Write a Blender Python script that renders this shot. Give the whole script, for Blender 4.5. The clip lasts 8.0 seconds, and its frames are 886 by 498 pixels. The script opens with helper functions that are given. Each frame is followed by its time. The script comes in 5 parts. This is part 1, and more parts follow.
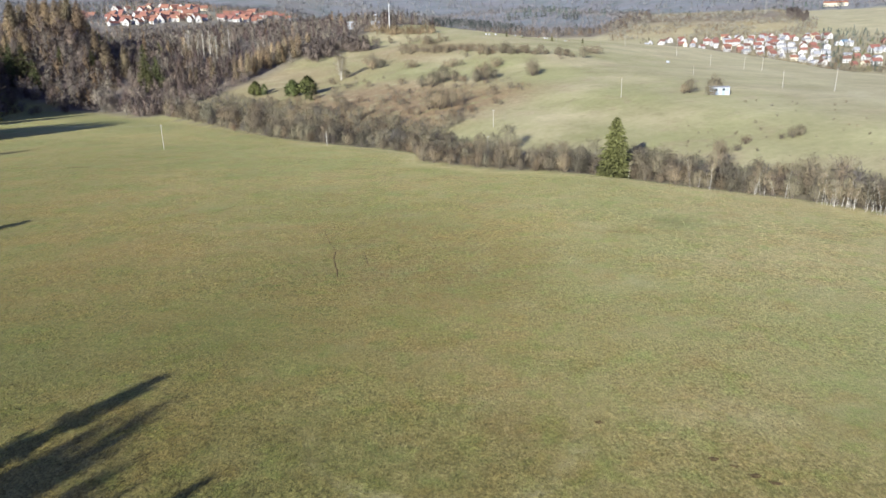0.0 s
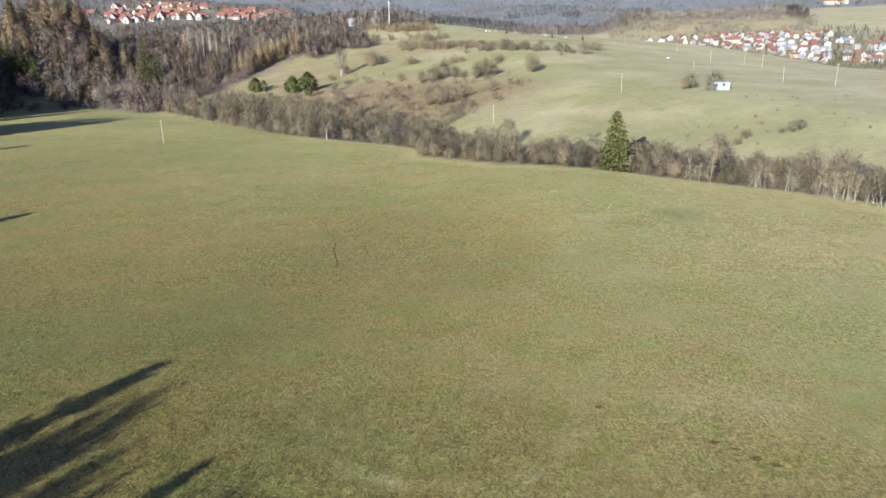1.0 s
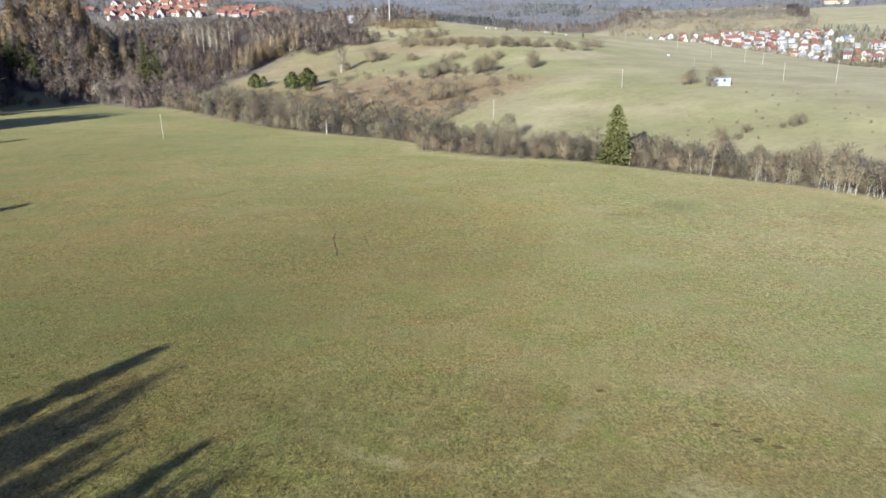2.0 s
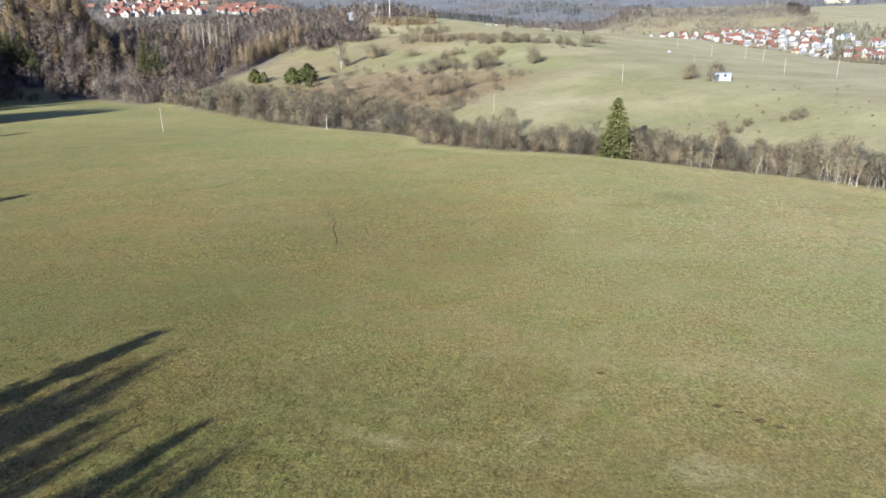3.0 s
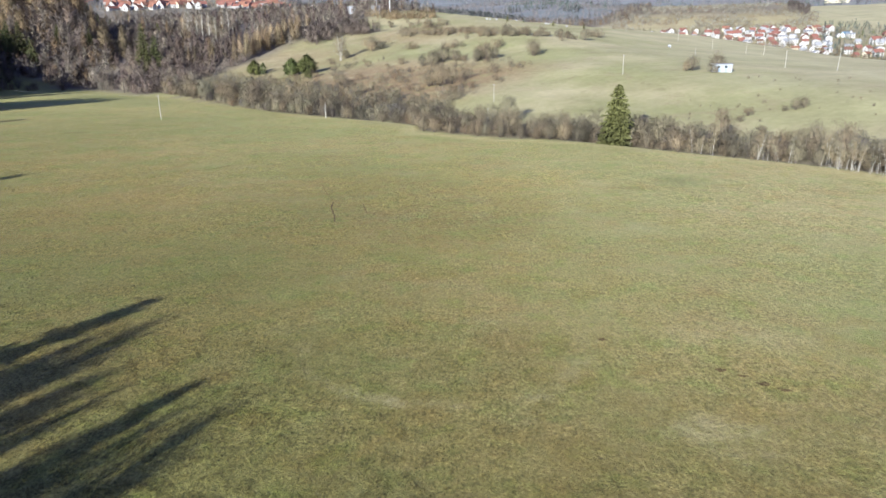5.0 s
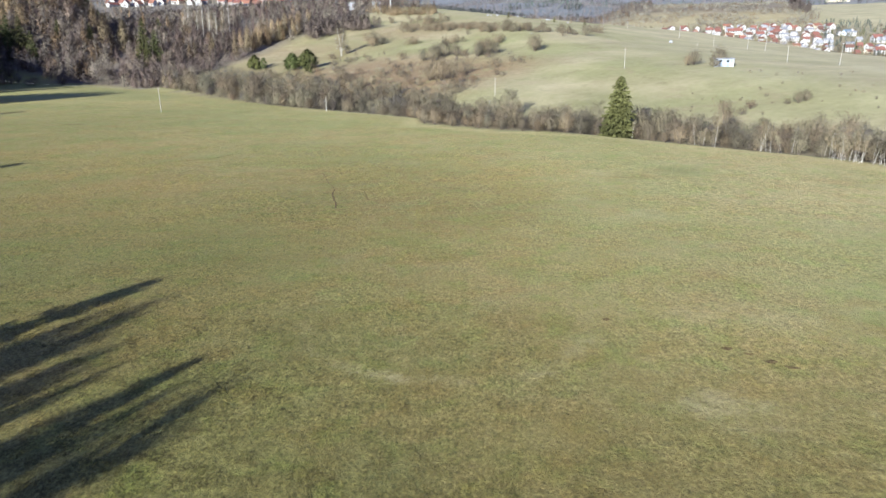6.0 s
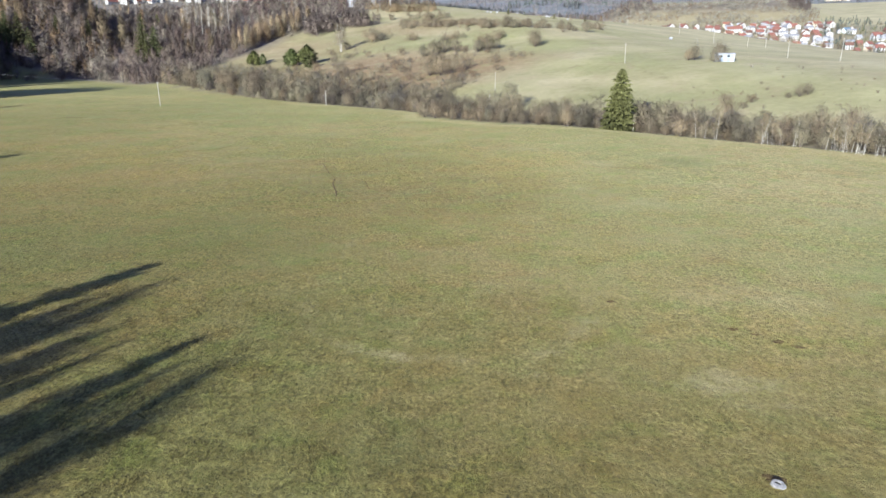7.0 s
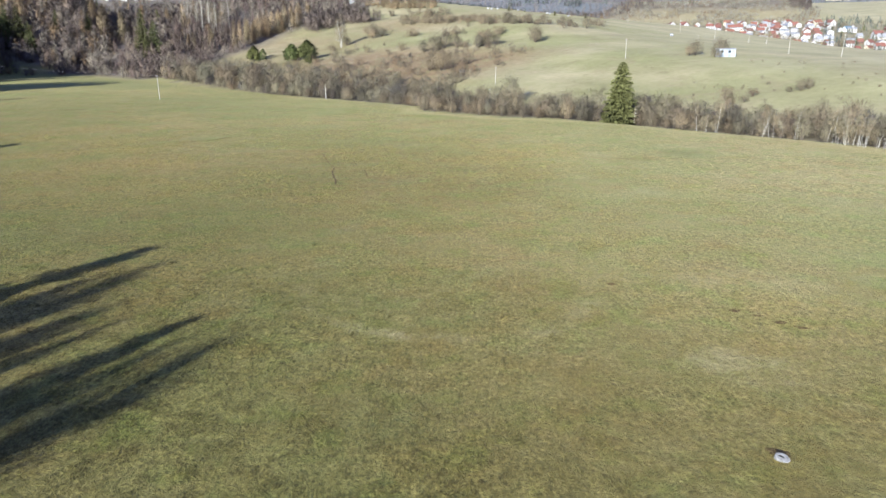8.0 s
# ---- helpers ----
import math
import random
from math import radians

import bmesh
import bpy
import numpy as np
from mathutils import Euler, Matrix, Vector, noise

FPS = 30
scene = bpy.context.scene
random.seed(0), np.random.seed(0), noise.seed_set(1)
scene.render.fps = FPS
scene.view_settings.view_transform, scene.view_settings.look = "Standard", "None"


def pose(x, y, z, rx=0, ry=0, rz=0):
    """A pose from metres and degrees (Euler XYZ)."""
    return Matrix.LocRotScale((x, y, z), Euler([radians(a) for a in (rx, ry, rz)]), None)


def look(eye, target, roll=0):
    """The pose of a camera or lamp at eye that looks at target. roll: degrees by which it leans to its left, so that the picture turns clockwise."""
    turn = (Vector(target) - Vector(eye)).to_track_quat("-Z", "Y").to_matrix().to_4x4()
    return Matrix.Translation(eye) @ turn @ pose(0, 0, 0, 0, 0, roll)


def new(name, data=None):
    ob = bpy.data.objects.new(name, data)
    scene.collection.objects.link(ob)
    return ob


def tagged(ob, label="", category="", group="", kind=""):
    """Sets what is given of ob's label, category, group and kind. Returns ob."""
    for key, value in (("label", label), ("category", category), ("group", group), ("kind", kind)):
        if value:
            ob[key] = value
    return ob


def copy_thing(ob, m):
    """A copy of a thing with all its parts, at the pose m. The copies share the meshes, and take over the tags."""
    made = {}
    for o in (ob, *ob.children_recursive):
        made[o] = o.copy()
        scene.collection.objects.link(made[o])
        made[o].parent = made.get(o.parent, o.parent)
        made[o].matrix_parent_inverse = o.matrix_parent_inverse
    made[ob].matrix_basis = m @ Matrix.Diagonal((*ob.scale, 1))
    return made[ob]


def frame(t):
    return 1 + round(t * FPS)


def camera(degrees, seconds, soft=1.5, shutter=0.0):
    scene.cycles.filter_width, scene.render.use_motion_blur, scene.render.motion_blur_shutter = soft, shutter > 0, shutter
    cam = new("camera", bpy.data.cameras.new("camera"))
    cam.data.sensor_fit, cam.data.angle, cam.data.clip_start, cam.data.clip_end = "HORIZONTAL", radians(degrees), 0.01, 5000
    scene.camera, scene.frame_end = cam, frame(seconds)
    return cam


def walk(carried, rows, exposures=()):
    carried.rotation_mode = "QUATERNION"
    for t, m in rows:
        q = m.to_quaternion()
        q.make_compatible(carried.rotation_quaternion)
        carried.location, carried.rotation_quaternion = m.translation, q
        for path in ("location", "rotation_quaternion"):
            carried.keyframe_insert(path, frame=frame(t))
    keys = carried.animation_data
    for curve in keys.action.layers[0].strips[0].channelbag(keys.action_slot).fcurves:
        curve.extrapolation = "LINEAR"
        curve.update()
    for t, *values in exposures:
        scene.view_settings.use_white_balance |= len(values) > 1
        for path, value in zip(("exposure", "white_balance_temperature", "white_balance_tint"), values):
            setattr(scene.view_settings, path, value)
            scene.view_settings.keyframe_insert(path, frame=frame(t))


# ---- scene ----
cam = camera(63.3, 8.0)
PATH = [
    (0, (2.662, -1.656, 39.612), (2.598, 0.274, 39.09), -1.1),
    (0.5, (2.647, -1.843, 38.849), (2.583, 0.086, 38.325), -1.1),
    (1, (2.623, -1.915, 38.045), (2.559, 0.013, 37.52), -1.1),
    (1.5, (2.505, -1.934, 37.136), (2.442, -0.006, 36.61), -1.0),
    (3, (2.38, -2.101, 34.184), (2.318, -0.173, 33.654), -0.8),
    (3.5, (2.309, -2.199, 33.288), (2.248, -0.272, 32.757), -0.7),
    (4, (2.296, -2.078, 32.221), (2.237, -0.151, 31.689), -0.6),
    (4.5, (2.338, -1.941, 31.246), (2.28, -0.014, 30.713), -0.5),
    (6, (1.866, -1.692, 27.876), (1.809, 0.234, 27.339), -0.2),
    (6.5, (1.685, -1.587, 26.854), (1.63, 0.338, 26.315), -0.2),
    (7, (1.466, -1.488, 25.853), (1.412, 0.437, 25.314), -0.1),
    (7.5, (1.395, -1.558, 24.813), (1.342, 0.367, 24.272), -0.0),
    (8, (1.457, -1.362, 23.934), (1.404, 0.562, 23.392), 0.1),
]
walk(cam, [(t, look(eye, target, roll)) for t, eye, target, roll in PATH], exposures=((0, 1.40, 6500, 10), (8, 1.54, 6220, 10)))

# ---- daylight: a low winter sun over the viewer's left shoulder ----
SUN_UP, SHADE_X, SHADE_Y = 16.0, 0.42, 0.907
world = bpy.data.worlds.new("sky")
scene.world = world
world.use_nodes = True
sky = world.node_tree.nodes.new("ShaderNodeTexSky")
sky.sky_type, sky.sun_disc = "NISHITA", False
sky.sun_elevation = radians(SUN_UP)
sky.sun_rotation = math.atan2(-SHADE_X, -SHADE_Y)
sky.air_density, sky.dust_density, sky.ozone_density = 1.0, 0.3, 1.6
deep = world.node_tree.nodes.new("ShaderNodeMix")
deep.data_type, deep.blend_type = "RGBA", "MULTIPLY"
deep.inputs[0].default_value, deep.inputs[7].default_value = 1.0, (1.02, 0.94, 1.57, 1.0)
world.node_tree.links.new(sky.outputs[0], deep.inputs[6])
world.node_tree.links.new(deep.outputs[2], world.node_tree.nodes["Background"].inputs[0])
world.node_tree.nodes["Background"].inputs[1].default_value = 0.056
sun = new("sun", bpy.data.lights.new("sun", "SUN"))
sun.data.energy, sun.data.angle, sun.data.color = 4.65, radians(0.55), (1.0, 0.985, 0.88)
cu, su = math.cos(radians(SUN_UP)), math.sin(radians(SUN_UP))
sun.matrix_world = look((-SHADE_X * cu * 300, -SHADE_Y * cu * 300, su * 300), (0, 0, 0))

# ---- the lie of the land: meadow, stream bank, pasture hill, valley, far hills ----
FAR_D = (0, 600, 760, 850, 1060, 1300, 1900, 2300, 3000, 4000, 5200)
FAR_Z = (-80, -70, 4, 17, 48, 72, 120, 130, 215, 380, 480)

# the hill's top along its length: height, and where it drops away behind
TOP_E = (-1600, -646, -406, -364, -300, -244, -163, -114, -40, 60)
TOP_Z = (66, 76, 54, 48, 40, 31, 24, 20.5, 17, 12)
TOP_D = (1500, 420, 330, 400, 460, 470, 370, 345, 330, 320)


def smax(a, b, k):
    h = np.clip(0.5 + 0.5 * (a - b) / k, 0, 1)
    return b + (a - b) * h + k * h * (1 - h)


def smin(a, b, k):
    return -smax(-a, -b, k)


def ease(a, b, v):
    u = np.clip((v - a) / (b - a), 0.0, 1.0)
    return u * u * (3 - 2 * u)


def bank(x, y):
    """How far a place lies beyond the meadow's edge, and how far along that edge."""
    return 0.669 * x + 0.744 * y - 200.5, 0.744 * x - 0.669 * y


def terrain(x, y):
    x, y = np.asarray(x, float), np.asarray(y, float)
    d, e = bank(x, y)
    d = d + 50 * ease(-540, -720, e)
    far = np.hypot(x, y)
    meadow = 1.6 * ease(90, 320, y) + 2.5 * ease(320, 620, y) + 0.12 * np.sin(x / 23 + 1) * np.sin(y / 31) * ease(60, 150, far)
    meadow = meadow - 2.0 * np.exp(-((d - 11) / 6.0) ** 2) * ease(-520, -380, e)
    bumps = 1.0 * np.sin(x / 37 + 0.6) * np.sin(y / 29 + 2) + 0.5 * np.sin(x / 13 + y / 17)
    hill = 0.2 * (d - 15) + bumps * ease(15, 60, d)
    top = np.interp(e, TOP_E, TOP_Z)
    crest = top + 0.006 * (d - 200) - 0.13 * np.maximum(d - np.interp(e, TOP_E, TOP_D), 0)
    hill = hill + 12 * ease(20, 80, d) * ease(-500, -570, e) * ease(420, 150, d)
    land = smax(meadow, smin(hill, crest, 8), 3)
    rough = 9 * np.sin(x / 210 + 1.1) * np.sin(y / 260) + 5 * np.sin(x / 83 + y / 120 + 2)
    az = np.degrees(np.arctan2(x, y))
    rough = rough * (1 - 0.85 * ease(9, 13, az) * ease(2500, 2350, far))
    hills = np.interp(far, FAR_D, FAR_Z) + rough * ease(800, 1800, far) * 1.5 + 45 * ease(2600, 4200, far) * np.sin(x / 640 + 0.4)
    upper = (14 * ease(1330, 1440, far) + 0.085 * np.clip(far - 1440, 0, 360)) * ease(-10, -14, az)
    spur = 34 * ease(-25.2, -27.8, az) * ease(610, 740, far) * ease(1200, 900, far)
    shoulder = 20 * ease(1110, 1320, far) * ease(1950, 1400, far) * ease(9.5, 13, az) * ease(26, 22, az)
    return smax(land, hills, 12) + upper + spur + shoulder


HEDGE_E = (-470, -351, -296, -259, -228, -205, -188, -154, -134, -115, -90, -60, -36, 20)
HEDGE_D = (22, 9, 0, -1, 7, 2, -15, -13, -4, 3, 0, 1, -6, -10)


def hedge_front(e):
    """Where the hedge begins, beyond the meadow's edge."""
    return np.interp(e, HEDGE_E, HEDGE_D)


# ---- materials ----
class Nodes:
    """Short hand for building one node tree."""

    def __init__(self, name, rough=0.9, spec=0.2):
        self.mat = bpy.data.materials.new(name)
        self.mat.use_nodes = True
        self.tree = self.mat.node_tree
        self.bsdf = self.tree.nodes["Principled BSDF"]
        self.bsdf.inputs["Roughness"].default_value = rough
        self.bsdf.inputs["Specular IOR Level"].default_value = spec

    def node(self, kind, **inputs):
        n = self.tree.nodes.new(kind)
        for key, value in inputs.items():
            self.put(value, n.inputs[key.replace("_", " ")])
        return n

    def put(self, value, socket):
        if isinstance(value, bpy.types.NodeSocket):
            self.tree.links.new(value, socket)
        else:
            socket.default_value = value

    def place(self):
        return self.node("ShaderNodeNewGeometry").outputs["Position"]

    def noise(self, scale, detail=3.0, vector=None, rough=0.55):
        n = self.node("ShaderNodeTexNoise", Scale=scale, Detail=detail, Roughness=rough)
        if vector is not None:
            self.put(vector, n.inputs["Vector"])
        return n.outputs["Fac"]

    def ramp(self, fac, low, high):
        n = self.node("ShaderNodeMapRange", Value=fac)
        n.inputs[1].default_value, n.inputs[2].default_value = low, high
        return n.outputs[0]

    def mix(self, fac, a, b, mode="MIX"):
        n = self.tree.nodes.new("ShaderNodeMix")
        n.data_type, n.blend_type = "RGBA", mode
        for value, socket in ((fac, n.inputs[0]), (a, n.inputs[6]), (b, n.inputs[7])):
            if isinstance(value, tuple):
                value = (*value[:3], 1.0)
            self.put(value, socket)
        return n.outputs[2]

    def times(self, a, b):
        n = self.tree.nodes.new("ShaderNodeMath")
        n.operation = "MULTIPLY"
        self.put(a, n.inputs[0])
        self.put(b, n.inputs[1])
        return n.outputs[0]

    def bump(self, height, strength, distance):
        n = self.node("ShaderNodeBump", Height=height, Strength=strength, Distance=distance)
        self.put(n.outputs[0], self.bsdf.inputs["Normal"])

    def done(self, color):
        if isinstance(color, tuple):
            color = (*color[:3], 1.0)
        self.put(color, self.bsdf.inputs["Base Color"])
        return self.mat


def meadow_colour(n, where, k=1.0):
    """Grazed winter grass: broad soft drifts of green, tan and brown under clumps and tufts."""
    axes = n.node("ShaderNodeSeparateXYZ", Vector=where)
    drift = n.ramp(n.noise(0.017, 3, where), 0.38, 0.62)
    brown = n.ramp(n.noise(0.041, 4, where, 0.6), 0.46, 0.62)
    pale = n.ramp(n.noise(0.105, 5, where, 0.62), 0.50, 0.66)
    lush = n.ramp(n.noise(0.066, 4, where, 0.6), 0.50, 0.64)
    c = n.mix(drift, (0.222, 0.216, 0.076), (0.288, 0.240, 0.100))
    c = n.mix(n.times(brown, 0.62), c, (0.240, 0.186, 0.078))
    c = n.mix(n.times(lush, 0.60), c, (0.176, 0.196, 0.058))
    c = n.mix(n.times(pale, 0.42), c, (0.325, 0.292, 0.164))
    # paler towards the right: a veil of glare painted into the grass
    c = n.mix(n.times(n.ramp(axes.outputs[0], 0.0, 62.0), 0.42), c, n.mix(drift, (0.272, 0.272, 0.142), (0.320, 0.290, 0.164)))
    # greener towards the stream; olive on the wood's side, with its dimness painted in
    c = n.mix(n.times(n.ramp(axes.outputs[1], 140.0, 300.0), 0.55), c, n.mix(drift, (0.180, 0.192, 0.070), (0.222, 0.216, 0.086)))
    darker_grass = n.times(n.ramp(axes.outputs[0], 26.0, -30.0), n.ramp(axes.outputs[1], 285.0, 105.0))
    dimmed = n.mix(drift, (0.104, 0.106, 0.031), (0.156, 0.121, 0.037))
    dimmed = n.mix(n.times(lush, 0.6), dimmed, (0.098, 0.118, 0.028))
    c = n.mix(n.times(darker_grass, 0.80), c, dimmed)
    # the meadow's far left is toned down in the same way
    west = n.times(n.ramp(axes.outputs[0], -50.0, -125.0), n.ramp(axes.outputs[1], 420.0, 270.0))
    c = n.mix(n.times(west, 0.55), c, dimmed)
    # nearer grass painted darker, for the shade seen between its blades
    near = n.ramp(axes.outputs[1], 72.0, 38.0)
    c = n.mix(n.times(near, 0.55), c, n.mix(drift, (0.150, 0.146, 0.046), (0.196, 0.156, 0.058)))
    # clumps a pace wide and tufts a hand wide, harder in some places than in others
    coarse = n.ramp(n.noise(0.05, 4, where, 0.6), 0.34, 0.55)
    leaning = n.node("ShaderNodeVectorMath", Vector=where)
    leaning.operation = "MULTIPLY"
    leaning.inputs[1].default_value = (1.0, 0.62, 1.0)
    leaning = leaning.outputs[0]
    clump = n.ramp(n.noise(1.25, 4, leaning, 0.70), 0.39, 0.61)
    tuft = n.ramp(n.noise(3.2, 4, leaning, 0.74), 0.38, 0.62)
    soft = n.mix(clump, n.mix(tuft, (0.76, 0.77, 0.73), (1.08, 1.08, 1.04)), n.mix(tuft, (0.90, 0.88, 0.85), (1.24, 1.23, 1.19)))
    hard = n.mix(clump, n.mix(tuft, (0.40, 0.39, 0.32), (1.12, 1.13, 1.04)), n.mix(tuft, (0.72, 0.68, 0.60), (1.60, 1.55, 1.43)))
    # mottles some paces wide: fresh green, faded brown and bleached
    fresh = n.ramp(n.noise(0.21, 4, where, 0.62), 0.50, 0.66)
    faded = n.ramp(n.noise(0.155, 4, where, 0.64), 0.50, 0.36)
    c = n.mix(n.times(fresh, 0.75), c, n.mix(1.0, c, (0.78, 0.95, 0.66), "MULTIPLY"))
    c = n.mix(n.times(faded, 0.7), c, n.mix(1.0, c, (0.97, 0.87, 0.80), "MULTIPLY"))
    bleached = n.ramp(n.noise(0.33, 4, leaning, 0.66), 0.56, 0.68)
    c = n.mix(n.times(bleached, 0.7), c, n.mix(1.0, c, (1.24, 1.20, 1.26), "MULTIPLY"))
    c = n.mix(1.0, c, n.mix(coarse, soft, hard), "MULTIPLY")
    return n.mix(1.0, c, (k, k, k), "MULTIPLY")


def ground_material():
    n = Nodes("pasture_ground", 0.95, 0.1)
    where = n.place()
    cover = n.node("ShaderNodeAttribute")
    cover.attribute_name = "cover"
    spots = n.node("ShaderNodeAttribute")
    spots.attribute_name = "spots"
    cov = n.node("ShaderNodeSeparateColor", Color=cover.outputs["Color"])
    spo = n.node("ShaderNodeSeparateColor", Color=spots.outputs["Color"])
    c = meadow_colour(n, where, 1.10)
    tuft = n.ramp(n.noise(1.6, 4, where, 0.7), 0.3, 0.7)
    ragged = n.ramp(n.noise(0.55, 5, where, 0.7), 0.32, 0.54)
    c = n.mix(n.times(n.times(spo.outputs[0], ragged), 0.9), c, n.mix(tuft, (0.31, 0.27, 0.125), (0.49, 0.43, 0.225)))
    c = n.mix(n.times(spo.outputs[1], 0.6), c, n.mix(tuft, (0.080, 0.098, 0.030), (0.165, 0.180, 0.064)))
    hummock = n.ramp(n.noise(0.26, 5, where, 0.72), 0.44, 0.58)
    c = n.mix(n.times(n.times(spo.outputs[2], hummock), 0.75), c, n.mix(tuft, (0.120, 0.084, 0.026), (0.300, 0.222, 0.082)))
    gaps = n.ramp(n.noise(0.85, 5, where, 0.72), 0.52, 0.62)
    c = n.mix(n.times(n.times(spo.outputs[2], gaps), 0.6), c, (0.088, 0.064, 0.022))
    # the pasture hill: pale winter grass with faint terraces
    hn = n.ramp(n.noise(0.022, 4, where, 0.55), 0.36, 0.64)
    hs = n.ramp(n.noise(0.4, 4, where, 0.65), 0.3, 0.7)
    hill = n.mix(hs, (0.180, 0.182, 0.086), (0.222, 0.220, 0.114))
    hill = n.mix(hn, hill, n.mix(hs, (0.256, 0.232, 0.138), (0.312, 0.280, 0.178)))
    tussock = n.ramp(n.noise(0.16, 4, where, 0.7), 0.58, 0.70)
    hill = n.mix(n.times(tussock, 0.5), hill, n.mix(hs, (0.115, 0.100, 0.056), (0.170, 0.146, 0.088)))
    flush = n.ramp(n.noise(0.0125, 3, where, 0.5), 0.48, 0.62)
    hill = n.mix(n.times(flush, 0.65), hill, n.mix(hs, (0.168, 0.180, 0.078), (0.206, 0.214, 0.098)))
    bare = n.ramp(n.noise(0.06, 5, where, 0.65), 0.56, 0.68)
    hill = n.mix(n.times(bare, 0.55), hill, n.mix(hs, (0.170, 0.135, 0.085), (0.270, 0.222, 0.150)))
    # straw grass on the right, lightened further by painted glare
    glare_straw = n.ramp(n.node("ShaderNodeSeparateXYZ", Vector=where).outputs[0], 85.0, 190.0)
    hill = n.mix(n.times(glare_straw, 0.65), hill, n.mix(hs, (0.262, 0.242, 0.154), (0.345, 0.316, 0.212)))
    # soft relief shading, painted as noise over the hill's colour
    relief_shade = n.ramp(n.noise(0.034, 5, where, 0.66), 0.36, 0.64)
    hill = n.mix(1.0, hill, n.mix(relief_shade, (0.86, 0.85, 0.82), (1.13, 1.13, 1.13)), "MULTIPLY")
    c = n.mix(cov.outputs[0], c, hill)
    russet = n.mix(hs, (0.125, 0.086, 0.048), (0.235, 0.168, 0.100))
    broken = n.times(cov.outputs[1], n.ramp(n.noise(0.11, 5, where, 0.65), 0.28, 0.48))
    c = n.mix(broken, c, russet)
    ws = n.ramp(n.noise(0.09, 5, where, 0.65), 0.32, 0.68)
    floor_wood = n.mix(ws, (0.088, 0.074, 0.064), (0.160, 0.138, 0.120))
    # far woods tinted blue-grey: aerial haze painted into the colour
    hazed_woods = n.mix(n.ramp(n.noise(0.011, 5, where, 0.6), 0.40, 0.60), n.mix(ws, (0.118, 0.132, 0.160), (0.150, 0.165, 0.196)), n.mix(ws, (0.086, 0.108, 0.122), (0.128, 0.146, 0.168)))
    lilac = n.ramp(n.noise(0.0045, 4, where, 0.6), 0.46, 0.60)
    hazed_woods = n.mix(n.times(lilac, 0.6), hazed_woods, n.mix(ws, (0.104, 0.100, 0.114), (0.160, 0.150, 0.164)))
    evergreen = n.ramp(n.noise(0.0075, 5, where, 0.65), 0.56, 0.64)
    hazed_woods = n.mix(n.times(evergreen, 0.7), hazed_woods, n.mix(ws, (0.056, 0.082, 0.086), (0.096, 0.122, 0.126)))
    floor_wood = n.mix(cover.outputs["Alpha"], floor_wood, hazed_woods)
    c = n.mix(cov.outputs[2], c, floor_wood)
    lumps = n.times(spo.outputs[2], n.ramp(n.noise(0.7, 5, where, 0.7), 0.42, 0.60))
    height = n.node("ShaderNodeMath")
    height.operation = "ADD"
    n.put(n.noise(3.4, 5, where, 0.72), height.inputs[0])
    n.put(n.times(lumps, 0.7), height.inputs[1])
    swell = n.node("ShaderNodeMath")
    swell.operation = "ADD"
    n.put(height.outputs[0], swell.inputs[0])
    n.put(n.times(n.noise(1.3, 4, where, 0.7), 1.1), swell.inputs[1])
    n.bump(swell.outputs[0], 1.0, 0.17)
    n.bsdf.inputs["Sheen Weight"].default_value = 0.06
    n.bsdf.inputs["Sheen Roughness"].default_value = 0.45
    n.bsdf.inputs["Sheen Tint"].default_value = (0.76, 0.70, 0.46, 1.0)
    return n.done(c)


def grass_material():
    n = Nodes("grass_blades", 0.8, 0.2)
    where = n.place()
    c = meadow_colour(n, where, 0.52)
    island = n.node("ShaderNodeNewGeometry").outputs["Random Per Island"]
    c = n.mix(n.times(island, 0.32), c, (0.23, 0.20, 0.09))
    return n.done(c)


def tussock_material():
    n = Nodes("tussock_leaves", 0.8, 0.2)
    each = n.node("ShaderNodeNewGeometry").outputs["Random Per Island"]
    c = n.mix(each, (0.120, 0.112, 0.040), (0.222, 0.196, 0.082))
    tone = n.ramp(n.noise(0.05, 4, n.place(), 0.6), 0.40, 0.60)
    return n.done(n.mix(1.0, c, n.mix(tone, (0.80, 0.88, 0.80), (1.12, 1.02, 0.95)), "MULTIPLY"))


def leafy(name, dark, light, size=0.5, rough=0.85):
    """Twigs or needles: each sliver its own tone, clumps lighter and darker."""
    n = Nodes(name, rough, 0.15)
    info = n.node("ShaderNodeNewGeometry")
    each = n.node("ShaderNodeObjectInfo").outputs["Random"]
    clump = n.ramp(n.noise(size, 3, info.outputs["Position"]), 0.3, 0.7)
    low, high = (tuple(a + k * (b - a) for a, b in zip(dark, light)) for k in (0.82, 1.12))
    c = n.mix(info.outputs["Random Per Island"], low, high)
    c = n.mix(n.times(clump, 0.4), c, tuple(0.72 * v for v in light))
    tone = n.ramp(n.noise(0.085, 2, info.outputs["Position"]), 0.36, 0.64)
    c = n.mix(1.0, c, n.mix(tone, (0.66, 0.64, 0.63), (1.30, 1.27, 1.20)), "MULTIPLY")
    shade = n.mix(each, (0.72, 0.71, 0.72), (1.20, 1.15, 1.06))
    c = n.mix(1.0, c, shade, "MULTIPLY")
    cast = n.node("ShaderNodeMath", Value=n.times(each, 7.0))
    cast.operation = "FRACT"
    return n.done(n.mix(1.0, c, n.mix(cast.outputs[0], (1.06, 0.95, 0.88), (0.95, 1.02, 0.98)), "MULTIPLY"))


